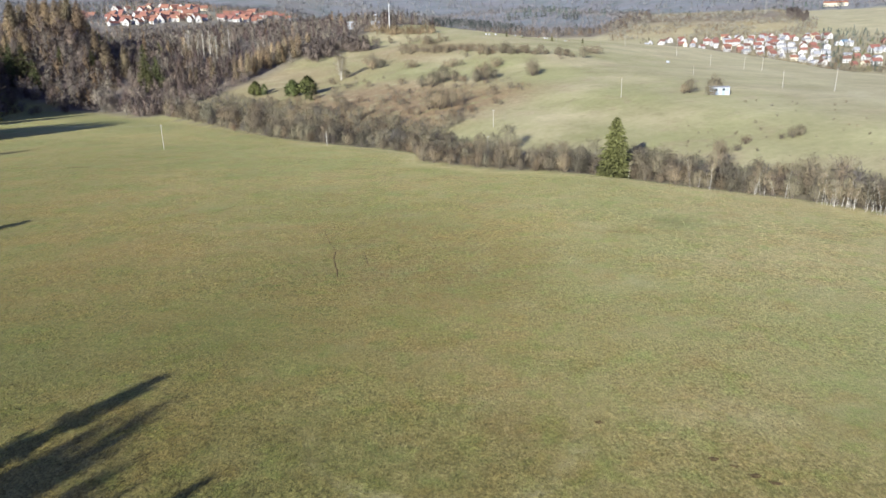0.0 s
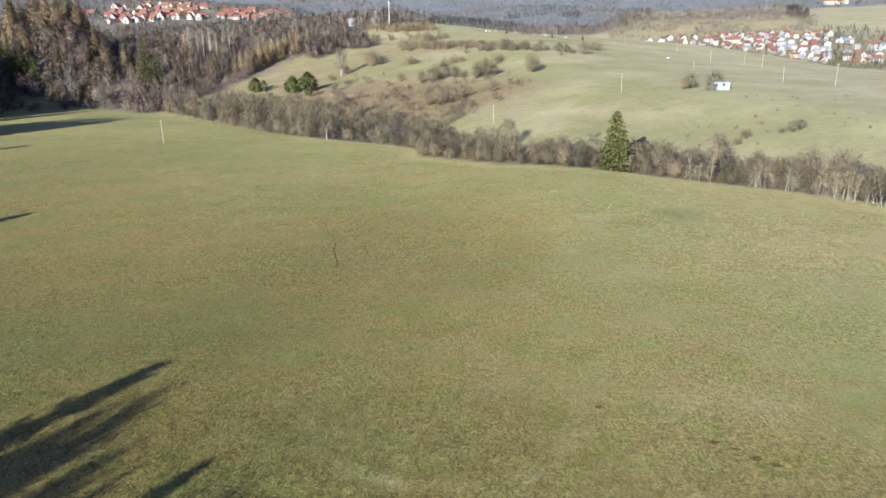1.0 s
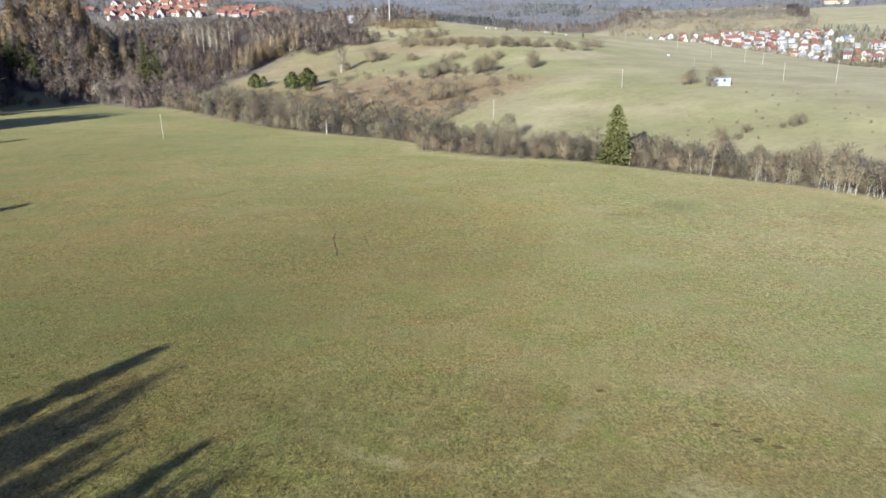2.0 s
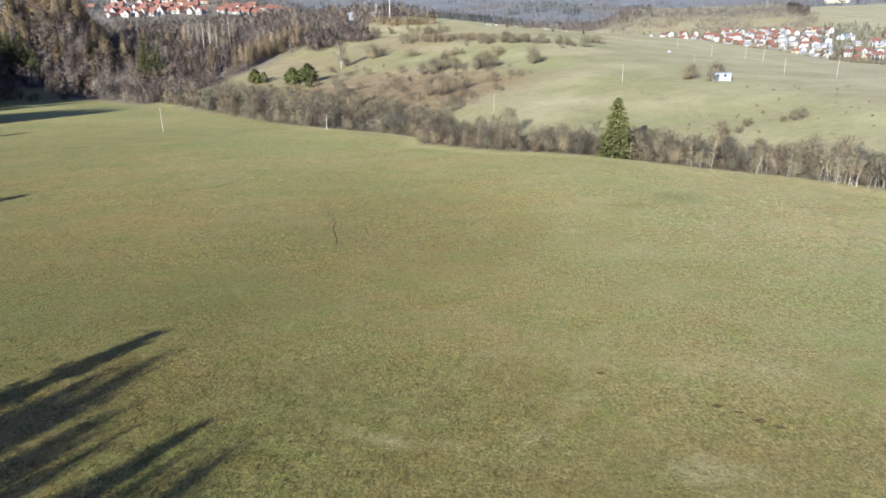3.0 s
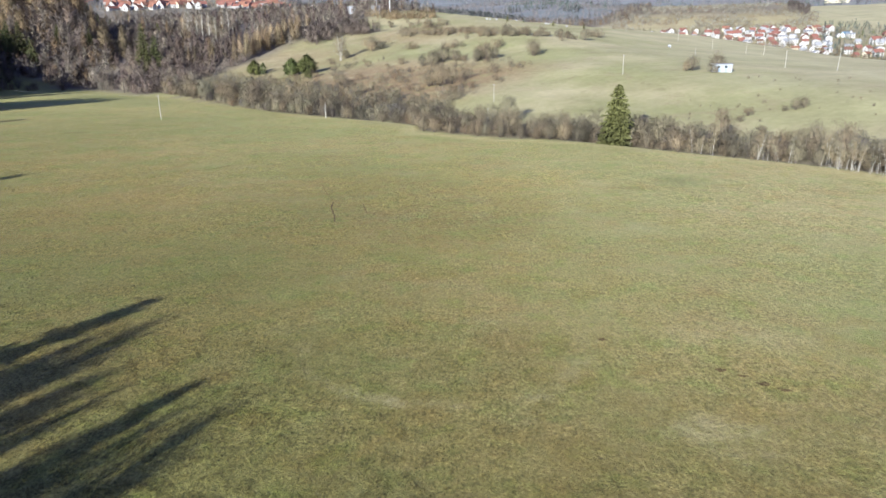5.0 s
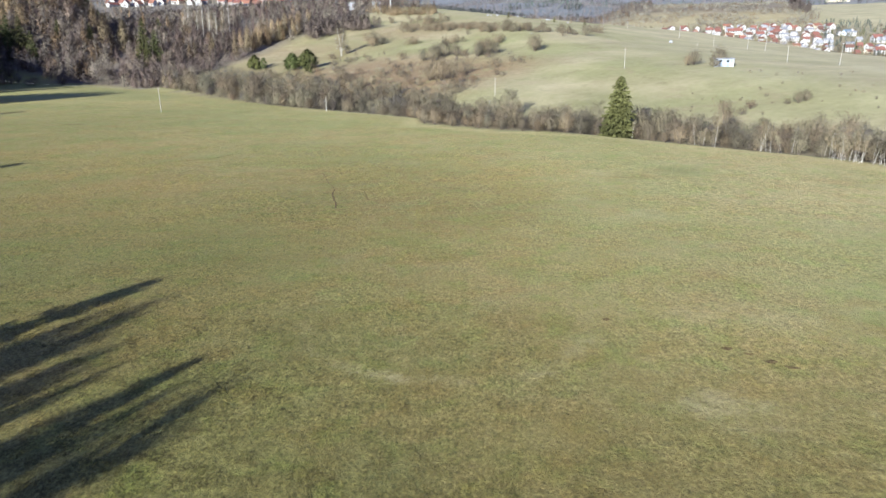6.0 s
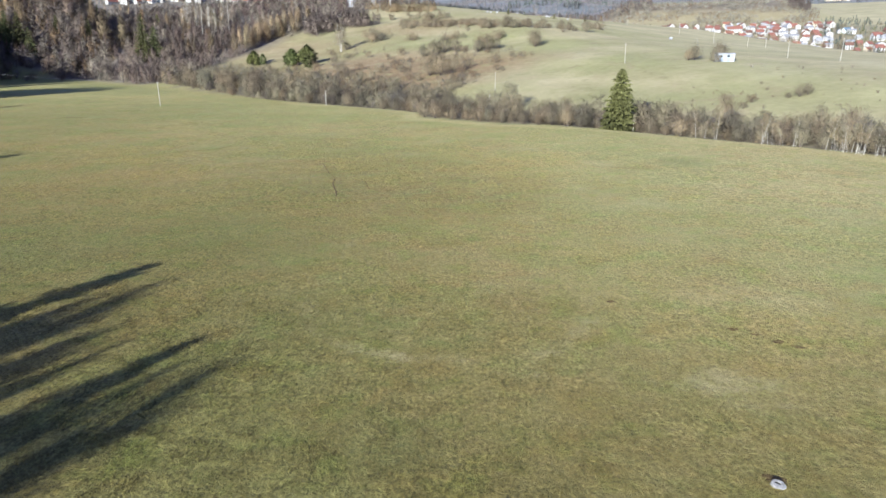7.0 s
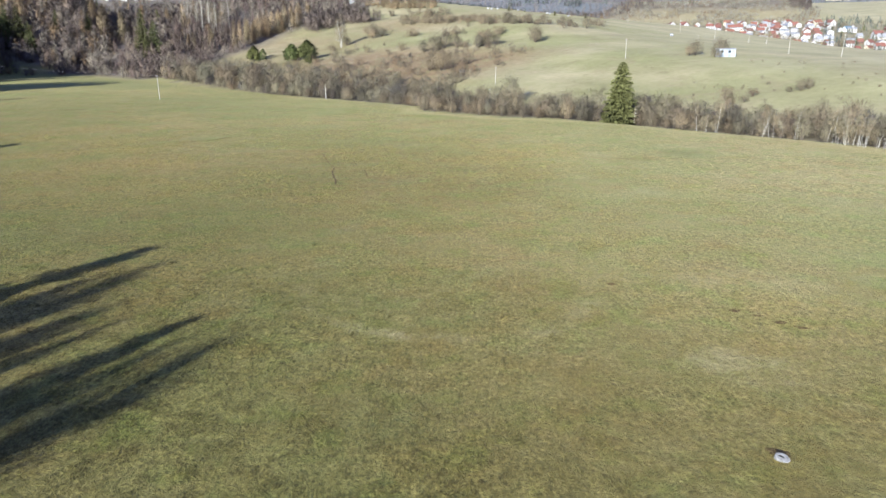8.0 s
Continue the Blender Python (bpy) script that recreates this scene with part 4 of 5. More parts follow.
tip_tree(row_spruce, -222, 424, 24, 15)
tip_tree(row_spruce, -240, 436, 27, 15)
tip_tree(row_spruce, -305, 532, 28, 15)


# ---- far woods: too many to count ----
def far_woods(name, seed, keep, spots, height, tris_each, material, label, wide=0.22, fat=1.0):
    rng = np.random.default_rng(seed)
    x, y = spots(rng)
    ok = keep(x, y)
    x, y = x[ok], y[ok]
    z = terrain(x, y)
    m = len(x)
    h = height * rng.uniform(0.7, 1.2, m)
    s = rng.beta(1.3, 1.5, (m, tris_each))
    az = rng.uniform(0, 2 * math.pi, (m, tris_each))
    rim = np.sqrt(1.02 - s * s) if wide > 0.4 else 1.1 - s
    rad = wide * h[:, None] * np.sqrt(rng.random((m, tris_each))) * rim * (0.8 + 0.35 * np.sin(3 * az + rng.uniform(0, 6, (m, 1))))
    base = np.stack([x[:, None] + np.cos(az) * rad, y[:, None] + np.sin(az) * rad, z[:, None] + s * 0.8 * h[:, None]], 2).reshape(-1, 3)
    way = rng.normal(size=(m * tris_each, 3)) * 0.7 + np.array([0, 0, 0.7])
    size = np.repeat(h, tris_each)
    way = unit(way) * (1.5 / tris_each ** 0.5 * size * rng.uniform(0.7, 1.4, len(size)))[:, None]
    tri = slivers(rng, base, way, size * (fat / math.sqrt(tris_each)) * rng.uniform(0.12, 0.4, len(size)))
    hearts = np.repeat(np.stack([x, y, z + 0.35 * h], 1), tris_each, axis=0)
    normals = crown_normals(rng, tri, hearts, np.repeat(np.stack([wide * h, wide * h, 0.8 * h], 1), tris_each, axis=0), 0.28)
    return tagged(new(name, mesh_tris(name, tri, material, normals)), label, "woods", kind="stuff")


def fan(count, near, far, a0, a1):
    def spots(rng):
        r = np.sqrt(rng.uniform(near ** 2, far ** 2, count))
        a = np.radians(rng.uniform(a0, a1, count))
        return r * np.sin(a), r * np.cos(a)
    return spots


def clump(count, spots_at, size):
    def spots(rng):
        pick = rng.integers(0, len(spots_at), count)
        at = np.array(spots_at, float)[pick]
        return at[:, 0] + rng.normal(0, size, count), at[:, 1] + rng.normal(0, size, count)
    return spots


anywhere = lambda x, y: np.ones_like(x, bool)
inside = lambda x, y: wood_cover(x, y) > 0.5
stands = lambda low, size, seed: lambda x, y: inside(x, y) & (value_noise(x, y, size, seed) > low)
far_woods("bare_woods", 101, inside, fan(950, 640, 900, -35, 14), 17, 90, WOOD_DARK, "leafless purple-brown woods on the rising ground", 0.25, 0.8)
far_woods("bare_woods", 102, inside, fan(1200, 640, 900, -35, 14), 17, 90, WOOD_GREY, "leafless grey woods on the rising ground", 0.25, 0.8)
slope_wood = lambda x, y: inside(x, y) & (x < -186) & (y < 660)
far_woods("bare_woods", 126, slope_wood, fan(620, 505, 660, -24.5, -12), 11, 110, WOOD_GREY, "leafless grey young wood on the slope")
far_woods("bare_woods", 127, slope_wood, fan(420, 505, 660, -24.5, -12), 12, 110, WOOD_DARK, "leafless purple-brown young wood on the slope")
far_woods("bare_woods", 128, inside, fan(560, 600, 830, -35, -25.5), 15, 80, WOOD_DARK, "leafless purple-brown woods on the spur", 0.27)
far_woods("bare_woods", 129, inside, fan(240, 620, 830, -35, -25.5), 16, 80, TWIG_RUST, "leafless brownish woods on the spur", 0.27)
far_woods("bare_woods", 131, anywhere, clump(120, [(-82, 654), (-92, 658), (-103, 662), (-114, 654), (-121, 645), (-126, 634), (-98, 674), (-114, 668), (-128, 656), (-86, 668)], 4.0), 15, 110, WOOD_DARK, "dark rounded bare trees at the wood's upper edge", 0.34)
far_woods("larch_woods", 103, inside, fan(70, 640, 1000, -35, 14), 18, 150, LARCH, "golden-brown larches on the rising ground")
far_woods("bare_woods", 116, inside, fan(1500, 890, 1400, -34, 14), 14, 60, WOOD_DARK, "leafless dark woods below the upper village", 0.26, 0.9)
far_woods("bare_woods", 117, inside, fan(1700, 890, 1400, -34, 14), 14, 60, WOOD_GREY, "leafless grey woods below the upper village", 0.26, 0.9)
far_woods("bare_woods", 118, inside, fan(500, 890, 1400, -34, 14), 13, 60, TWIG_RUST, "leafless brownish woods below the upper village", 0.26, 0.9)
far_woods("conifer_woods", 104, inside, fan(60, 700, 1300, -35, -24), 16, 100, SPRUCE, "dark conifers among the bare woods")
far_woods("bare_woods", 105, lambda x, y: inside(x, y) & (np.hypot(x, y) > 1400), fan(5000, 1400, 2500, -12, 35), 14, 34, WOODS_HAZED, "leafless woods across the valley", 0.36, 0.8)
far_woods("bare_woods", 124, lambda x, y: inside(x, y) & (np.hypot(x, y) > 1400), fan(2200, 1420, 1950, -35, -12), 14, 26, WOODS_HAZED, "leafless woods behind the upper village", 0.36, 0.8)
far_woods("conifer_woods", 106, stands(0.6, 200, 9), fan(2200, 1750, 2600, -12, 35), 17, 26, CONIFER_HAZED, "dark conifer stands across the valley", 0.30, 0.9)
far_woods("conifer_woods", 125, stands(0.45, 90, 19), fan(900, 1480, 1800, -3, 9), 15, 60, CONIFER_HAZED, "green conifers among the woods across the valley")
far_woods("bare_woods", 107, inside, fan(3500, 2300, 4600, -14, 35), 22, 12, WOODS_HAZED, "leafless woods on the far hills", 0.36, 0.9)
far_woods("conifer_woods", 108, stands(0.6, 420, 5), fan(2600, 2300, 4600, -14, 35), 22, 12, CONIFER_HAZED, "dark conifer stands on the far hills", 0.30, 0.9)
far_woods("bare_woods", 109, anywhere, fan(900, 545, 690, -48, -33.0), 33, 50, WOOD_DARK, "leafless woods beside the meadow's far corner")
far_woods("bare_woods", 120, anywhere, fan(260, 425, 462, -46, -34.2), 29, 50, WOOD_DARK, "leafless woods along the meadow's side")
scrub = lambda x, y: value_noise(x, y, 28, 17) > 0.36
far_woods("scrub", 110, scrub, fan(2600, 1125, 1400, 11, 25), 6.5, 30, WOOD_PALE, "soft grey scrub on the bank above the valley village", 0.6, 0.8)
far_woods("scrub", 121, scrub, fan(1500, 1125, 1400, 11, 25), 5.5, 30, TWIG_RUST, "russet scrub on the bank above the valley village", 0.6, 0.8)
far_woods("garden_trees", 111, anywhere, fan(420, 680, 850, 21, 33), 6, 60, TWIG_GREY, "leafless scrub below the valley village", 0.6)
far_woods("garden_trees", 112, anywhere, fan(760, 840, 1130, 13, 33), 5.5, 60, TWIG_GREY, "leafless garden trees between the village houses")
far_woods("garden_trees", 122, anywhere, fan(110, 1270, 1390, 23.0, 24.4), 15, 90, WOOD_DARK, "dark clump of bare trees above the valley village")
far_woods("garden_conifers", 113, anywhere, fan(280, 840, 1180, 25.0, 34), 8.5, 70, CONIFER_HAZED, "green garden conifers of the valley village")
far_woods("garden_conifers", 123, anywhere, fan(9, 1300, 1400, 15, 22), 10, 80, SPRUCE, "lone green conifers on the bank")
far_woods("garden_trees", 114, anywhere, fan(1300, 1415, 1800, -31, -8), 11, 40, WOOD_GREY, "leafless garden trees of the upper village")
far_woods("garden_conifers", 115, anywhere, fan(100, 1440, 1800, -31, -10), 13, 60, SPRUCE, "dark green conifers of the upper village")


def hedge_strip(count, e0, e1, d0, d1):
    def spots(rng):
        e = rng.uniform(e0, e1, count)
        d = hedge_front(e) + rng.uniform(d0, d1, count)
        return 0.669 * (d + 200.5) + 0.744 * e, 0.744 * (d + 200.5) - 0.669 * e
    return spots


def slope_strip(count, e0, e1, d0, d1):
    def spots(rng):
        return along(rng.uniform(d0, d1, count), rng.uniform(e0, e1, count))
    return spots


def foot_strip(count, e0, e1, d0, d1):
    def spots(rng):
        e = rng.uniform(e0, e1, count)
        d = rng.uniform(d0, d1, count) - 44 * ease(-540, -720, e)
        return 0.669 * (d + 200.5) + 0.744 * e, 0.744 * (d + 200.5) - 0.669 * e
    return spots


for k, (mat, tint) in enumerate(((TWIG_GREY, "grey"), (TWIG_DARK, "dark"), (TWIG_PALE, "pale"), (TWIG_RUST, "russet"))):
    share = (1.0, 0.9, 0.5, 0.5)[k]
    far_woods("thicket", 130 + k, anywhere, hedge_strip(int(170 * share), -240, 25, 2, 26), 5.5, 120, mat, f"low {tint} brushwood under the hedge", 0.5)
    far_woods("thicket", 140 + k, anywhere, hedge_strip(int(260 * share), -470, -225, 4, 52), 6.5, 110, mat, f"low {tint} brushwood on the stream bank", 0.5)
    far_woods("thicket", 160 + k, lambda x, y: value_noise(x, y, 19, 23) > 0.55, slope_strip(int(230 * share), -425, -228, 44, 140), 3.4, 70, mat, f"low {tint} scrub run together on the russet slope", 0.5)
    far_woods("thicket", 150 + k, inside, foot_strip(int(320 * share), -800, -440, 20, 125), 8.0, 100, (WOOD_GREY, WOOD_DARK, WOOD_PALE, TWIG_RUST)[k], f"{tint} brushwood at the foot of the wood", 0.5)

def village_edge(count, back):
    """Places along the near edge of the valley village."""
    def spots(rng):
        ratio = rng.uniform(0.33, 0.62, count)
        r = np.interp(ratio, (0.25, 0.31, 0.36, 0.40, 0.47), (1035, 1012, 975, 930, 870)) + rng.uniform(-34, back, count)
        return r * ratio / np.hypot(1, ratio), r / np.hypot(1, ratio)
    return spots


far_woods("thicket", 180, anywhere, village_edge(150, -4), 6.5, 60, TWIG_GREY, "grey leafless thicket below the valley village", 0.5)
far_woods("thicket", 181, anywhere, village_edge(110, 60), 6.0, 60, TWIG_RUST, "brownish leafless thicket below the valley village", 0.45)
far_woods("garden_conifers", 182, lambda x, y: x / y > 0.46, village_edge(130, 190), 7.0, 60, PINE, "green conifers and hedges in the village gardens", 0.4)

hilltop = [(-44, 610), (-36, 602), (-26, 594), (-16, 583), (-8, 575), (-28, 640), (-20, 646), (7, 557), (14, 550), (22, 543), (32, 535), (42, 526), (-72, 582), (-64, 572), (-34, 534), (-6, 507), (22, 484), (94, 540)]
far_woods("scrub", 170, anywhere, clump(170, hilltop, 3.6), 6.5, 80, TWIG_PALE, "pale grey scrub along the hilltop", 0.6)
far_woods("scrub", 171, anywhere, clump(130, hilltop, 3.6), 6.0, 80, TWIG_GREY, "grey scrub along the hilltop", 0.6)
far_woods("scrub", 172, anywhere, clump(110, [(-70, 736), (-60, 733), (-50, 730), (-40, 727), (-30, 724), (-78, 745), (-90, 760)], 4.0), 9.5, 90, LARCH, "tan young trees on the hilltop")


# ---- houses ----
def house(width, depth, eaves, ridge, wall_mat, roof_mat, label, group, windows=2):
    """Gabled house: gable ends to +-x, front to -y."""
    top = tagged(new("house"), label, "house", group)
    w, dp = width / 2, depth / 2
    bm = bmesh.new()
    prof = [(-dp, -2.0), (dp, -2.0), (dp, eaves), (0, ridge), (-dp, eaves)]
    a = [bm.verts.new((-w, q, z)) for q, z in prof]
    b = [bm.verts.new((w, q, z)) for q, z in prof]
    bm.faces.new(a[::-1])
    bm.faces.new(b)
    for k in range(5):
        bm.faces.new((a[k], a[(k + 1) % 5], b[(k + 1) % 5], b[k]))
    bmesh.ops.recalc_face_normals(bm, faces=bm.faces)
    part("wall", bm, wall_mat, top)
    rise = (ridge - eaves) / dp
    for side in (-1, 1):
        bm = bmesh.new()
        t, over = 0.28, 0.6
        pts = [(side * (dp + over), eaves - rise * over + 0.03), (0, ridge + 0.03), (0, ridge + 0.03 + t), (side * (dp + over), eaves - rise * over + 0.03 + t)]
        a = [bm.verts.new((-w - 0.5, q, z)) for q, z in pts]
        b = [bm.verts.new((w + 0.5, q, z)) for q, z in pts]
        bm.faces.new(a)
        bm.faces.new(b[::-1])
        for k in range(4):
            bm.faces.new((a[k], a[(k + 1) % 4], b[(k + 1) % 4], b[k]))
        bmesh.ops.recalc_face_normals(bm, faces=bm.faces)
        roof = part("roof", bm, roof_mat, top)
    bm = box(bmesh.new(), w * 0.35, dp * 0.25, ridge + 0.1, 0.7, 0.7, 2.0, 0.04)
    part("chimney", bm, BRICK_WALL, roof)
    floors = 2 if eaves > 4.5 else 1
    for level in range(floors):
        for k in range(windows):
            x = -w + width * (k + 0.5) / windows
            z = 1.6 + 2.8 * level
            bm = box(bmesh.new(), x, -dp - 0.015, z, 1.5, 0.09, 1.4)
            part("window", bm, GLASS, top)
        bm = box(bmesh.new(), -w - 0.015, 0, 1.6 + 2.8 * level, 0.09, 1.5, 1.4)
        part("window", bm, GLASS, top)
        bm = box(bmesh.new(), w + 0.015, 0, 1.6 + 2.8 * level, 0.09, 1.5, 1.4)
        part("window", bm, GLASS, top)
    part("door", box(bmesh.new(), 0.1, -dp - 0.02, 1.0, 1.0, 0.1, 2.1), WOOD, top)
    return Stock(top)


VALLEY = "houses of the valley village"
valley_houses = [
    house(11, 9, 5.6, 9.4, PLASTER_WHITE, TILE_RED, "white two-storey house with a red tiled roof", VALLEY, 3),
    house(10, 9, 5.4, 8.8, PLASTER_WHITE, TILE_BROWN, "white two-storey house with a brown roof", VALLEY, 3),
    house(13, 9, 5.8, 9.2, PLASTER_CREAM, TILE_ORANGE, "cream two-storey house with an orange roof", VALLEY, 3),
    house(9, 8, 3.4, 7.4, PLASTER_WHITE, SHEET_GREY, "small white house with a grey metal roof", VALLEY, 2),
    house(12, 9, 5.4, 7.4, PLASTER_WHITE, SHEET_GREY, "white house with a low grey roof", VALLEY, 3),
    house(9, 8, 3.4, 7.6, BRICK_WALL, TILE_RED, "brick house with a red tiled roof", VALLEY, 2),
    house(11, 9, 4.2, 8.2, PLASTER_GREY, SHEET_BLUE, "pale grey house with a blue metal roof", VALLEY, 2),
]
UPPER = "houses of the upper village"
upper_houses = [
    house(12, 9, 4.0, 9.0, PLASTER_WHITE, TILE_ORANGE, "white house with a steep orange tiled roof", UPPER, 3),
    house(11, 9, 4.2, 9.2, PLASTER_WHITE, TILE_RED, "white house with a steep red tiled roof", UPPER, 2),
    house(13, 10, 4.0, 9.0, PLASTER_CREAM, TILE_ORANGE, "cream house with a broad orange tiled roof", UPPER, 3),
    house(26, 10, 4.2, 8.6, PLASTER_WHITE, TILE_RED, "long white building with a red tiled roof", UPPER, 6),
]


def settle(kind, r, ratio, turn, size=1.0):
    y = r / math.hypot(1, ratio)
    x = ratio * y
    kind.set(pose(x, y, ground_z(x, y), 0, 0, turn) @ Matrix.Diagonal((size, size, size, 1)))


for row in range(18):
    r = 860 + row * 15.5
    for k in range(22):
        ratio = 0.250 + 0.0145 * k + rng.uniform(-0.004, 0.004)
        dense = ratio < 0.485
        if rng.random() > (0.78 if dense else 0.2) or not np.interp(ratio, (0.25, 0.31, 0.36, 0.40, 0.47), (1035, 1012, 975, 930, 870)) < r < np.interp(ratio, (0.25, 0.30, 0.34, 0.48, 0.49), (1075, 1100, 1122, 1112, 1040)):
            continue
        pick = rng.choice(7, p=(0.20, 0.16, 0.08, 0.28, 0.20, 0.08, 0.0))
        settle(valley_houses[pick], r + rng.uniform(-6, 6), ratio, rng.choice((0, 90, 20, -15, 75)) + rng.uniform(-8, 8), rng.uniform(0.58, 0.82))
settle(valley_houses[6], 1020, 0.505, 10, 0.75)
settle(valley_houses[0], 960, 0.545, 0, 0.9)
settle(valley_houses[0], 1010, 0.575, 5, 0.9)
for row in range(9):
    r = 1422 + row * 27
    for k in range(38):
        ratio = -0.52 + 0.0104 * k + rng.uniform(-0.004, 0.004)
        core, east = -0.476 < ratio < -0.352, -0.322 < ratio < -0.268
        if rng.random() > ((0.92 if core else 0.62 if east else 0.02) if row < 4 else 0.45 if core else 0.18):
            continue
        pick = rng.choice(4, p=(0.34, 0.36, 0.22, 0.08) if core else (0.3, 0.2, 0.3, 0.2))
        turn = rng.choice((0, 90, 35, -30, 60)) + rng.uniform(-14, 14) if core else rng.uniform(-20, 30)
        settle(upper_houses[pick], r + rng.uniform(-13, 13), ratio, turn, rng.uniform(0.75, 1.3))

far_hall = house(62, 16, 8.0, 13.0, PLASTER_CREAM, TILE_ORANGE, "long cream building with an orange roof on the far hill", "", 12)
far_hall.set(pose(1071, 2206, ground_z(1071, 2206) + 1.0, 0, 0, -20))


# ---- power poles ----
def power_pole(height=8.2):
    top = tagged(new("power_pole"), "slim pale concrete power pole in the grass", "pole", "power poles")
    v, f = tube([(0, 0, -0.6), (0, 0, height)], [0.13, 0.075], 10)
    child("mast", mesh_of("mast", v, f, CONCRETE), top)
    part("crossarm", box(bmesh.new(), 0, 0, height - 0.35, 1.0, 0.09, 0.09, 0.012), STEEL, top)
    for x in (-0.42, 0, 0.42):
        v, f = tube([(x, 0, height - 0.32), (x, 0, height - 0.10), (x, 0, height - 0.04)], [0.03, 0.07, 0.04], 8)
        if x == 0:
            v = [(a, b, c + 0.30) for a, b, c in v]
        child("insulator", mesh_of("insulator", v, f, CERAMIC), top)
    return Stock(top)


pole = power_pole()
for x, y, size, turn, lean in (
    (-130.8, 314.3, 1.28, 30, -1.5), (15.5, 323.7, 0.92, 10, 0), (11.7, 284.5, 0.8, 10, 0),
    (76, 344, 1.05, 10, 0), (156.4, 358.6, 0.95, 0, 0), (176.5, 348.8, 1.25, 0, 3), (185.2, 487.4, 1.0, 0, 2), (194.3, 481.2, 1.05, 0, 3),
    (168.7, 503.8, 0.9, 0, 0), (134.5, 428, 0.55, 0, 0), (168.6, 585, 1.05, 0, 0), (138.6, 633.6, 1.0, 0, 0), (115.4, 618, 0.65, 0, 0), (80, 628, 0.8, 0, 0),
):
    pole.set(pose(x, y, ground_z(x, y), 0, lean, turn) @ Matrix.Diagonal((size ** 0.5, size ** 0.5, size, 1)))

# the high pole out of sight, from which a slack cable comes down to the meadow's pole
tall = copy_thing(pole.ob, pose(-216, 249, 0.5, 0, 0, 40))
tall.scale = (1.8, 1.8, 2.9)
tagged(tall, "tall concrete power pole beside the wood", group="power poles")
v0, v1 = Vector((-216, 249, 24.3)), Vector((-130.9, 314.3, ground_z(-130.8, 314.3) + 10.2))
steps = [i / 24 for i in range(25)]
v, f = tube([tuple(v0.lerp(v1, s) - Vector((0, 0, 2.2 * 4 * s * (1 - s)))) for s in steps], [0.014] * 25, 4)
tagged(new("power_cable", mesh_of("power_cable", v, f, STEEL)), "slack grey power cable between two poles", "cable")

# ---- hut, tank and mast on the hill ----
hut = tagged(new("hut"), "small white and pale blue pasture hut on the hill", "hut")
part("wall", box(bmesh.new(), 0, 0, 1.5, 8.4, 3.6, 3.6, 0.03), PAINT_PALE, hut)
bm = box(bmesh.new(), 0, 0, 3.44, 9.0, 4.3, 0.22, 0.03)
bmesh.ops.rotate(bm, verts=bm.verts, cent=(0, 0, 3.4), matrix=Matrix.Rotation(radians(4), 3, "X"))
part("roof", bm, SHEET_GREY, hut)
for k in range(6):
    part("post", box(bmesh.new(), -3.9 + 1.56 * k, -1.86, 1.6, 0.24, 0.14, 3.3, 0.02), PAINT_WHITE, hut)
for k in range(5):
    pane = k in (1, 3)
    part("wall_panel", box(bmesh.new(), -3.12 + 1.56 * k, -1.83, 0.75, 1.22, 0.08, 1.5, 0.02), PAINT_BLUE if k % 2 else PAINT_WHITE, hut)
    if k != 2:
        part("window", box(bmesh.new(), -3.12 + 1.56 * k, -1.83, 2.25, 1.1, 0.08, 1.0, 0.01), GLASS if pane else PAINT_BLUE, hut)
part("door", box(bmesh.new(), 0, -1.85, 1.3, 1.0, 0.1, 2.4, 0.02), PAINT_PALE, hut)
hut.matrix_basis = pose(118.6, 336, ground_z(118.6, 336), 0, 0, -12)

tank = tagged(new("water_tank"), "small white water tank on a grey frame", "tank")
v, f = tube([(-1.0, 0, 1.1), (-0.9, 0, 1.1), (0.9, 0, 1.1), (1.0, 0, 1.1)], [0.5, 0.75, 0.75, 0.5], 14)
child("barrel", mesh_of("barrel", v, f, PAINT_WHITE), tank)
for x in (-0.7, 0.7):
    part("frame_leg", box(bmesh.new(), x, 0, 0.1, 0.12, 1.2, 1.2, 0.01), STEEL, tank)
tank.matrix_basis = pose(143.1, 514.6, ground_z(143.1, 514.6))

mast = tagged(new("radio_mast"), "slim grey radio mast on the hilltop", "mast")
v, f = tube([(0, 0, -1), (0, 0, 24)], [0.7, 0.35], 8)
child("mast_pole", mesh_of("mast_pole", v, f, STEEL), mast)
part("antenna", box(bmesh.new(), 0, 0, 22.6, 1.5, 0.8, 2.2, 0.1), PAINT_WHITE, mast)
mast.matrix_basis = pose(-75.6, 790, ground_z(-75.6, 790))
short_mast = copy_thing(mast, pose(-89, 783, ground_z(-89, 783)))
short_mast.scale = (1.4, 1.4, 0.62)

for k in range(26):
    s = k / 25
    tan_larch.set(stand(rng, -74 + 46 * s + rng.uniform(-2, 2), 764 - 58 * s + rng.uniform(-5, 5), rng.uniform(0.26, 0.40)))


def shed(width, wall_mat, roof_mat, label):
    top = tagged(new("shed"), label, "shed", "sheds behind the hilltop")
    part("wall", box(bmesh.new(), 0, 0, 1.0, width, 2.4, 3.2, 0.03), wall_mat, top)
    part("roof", box(bmesh.new(), 0, 0, 2.75, width + 0.4, 2.8, 0.25, 0.03), roof_mat, top)
    part("door", box(bmesh.new(), 0.3, -1.23, 1.0, 0.9, 0.08, 2.0, 0.02), WOOD, top)
    return Stock(top)


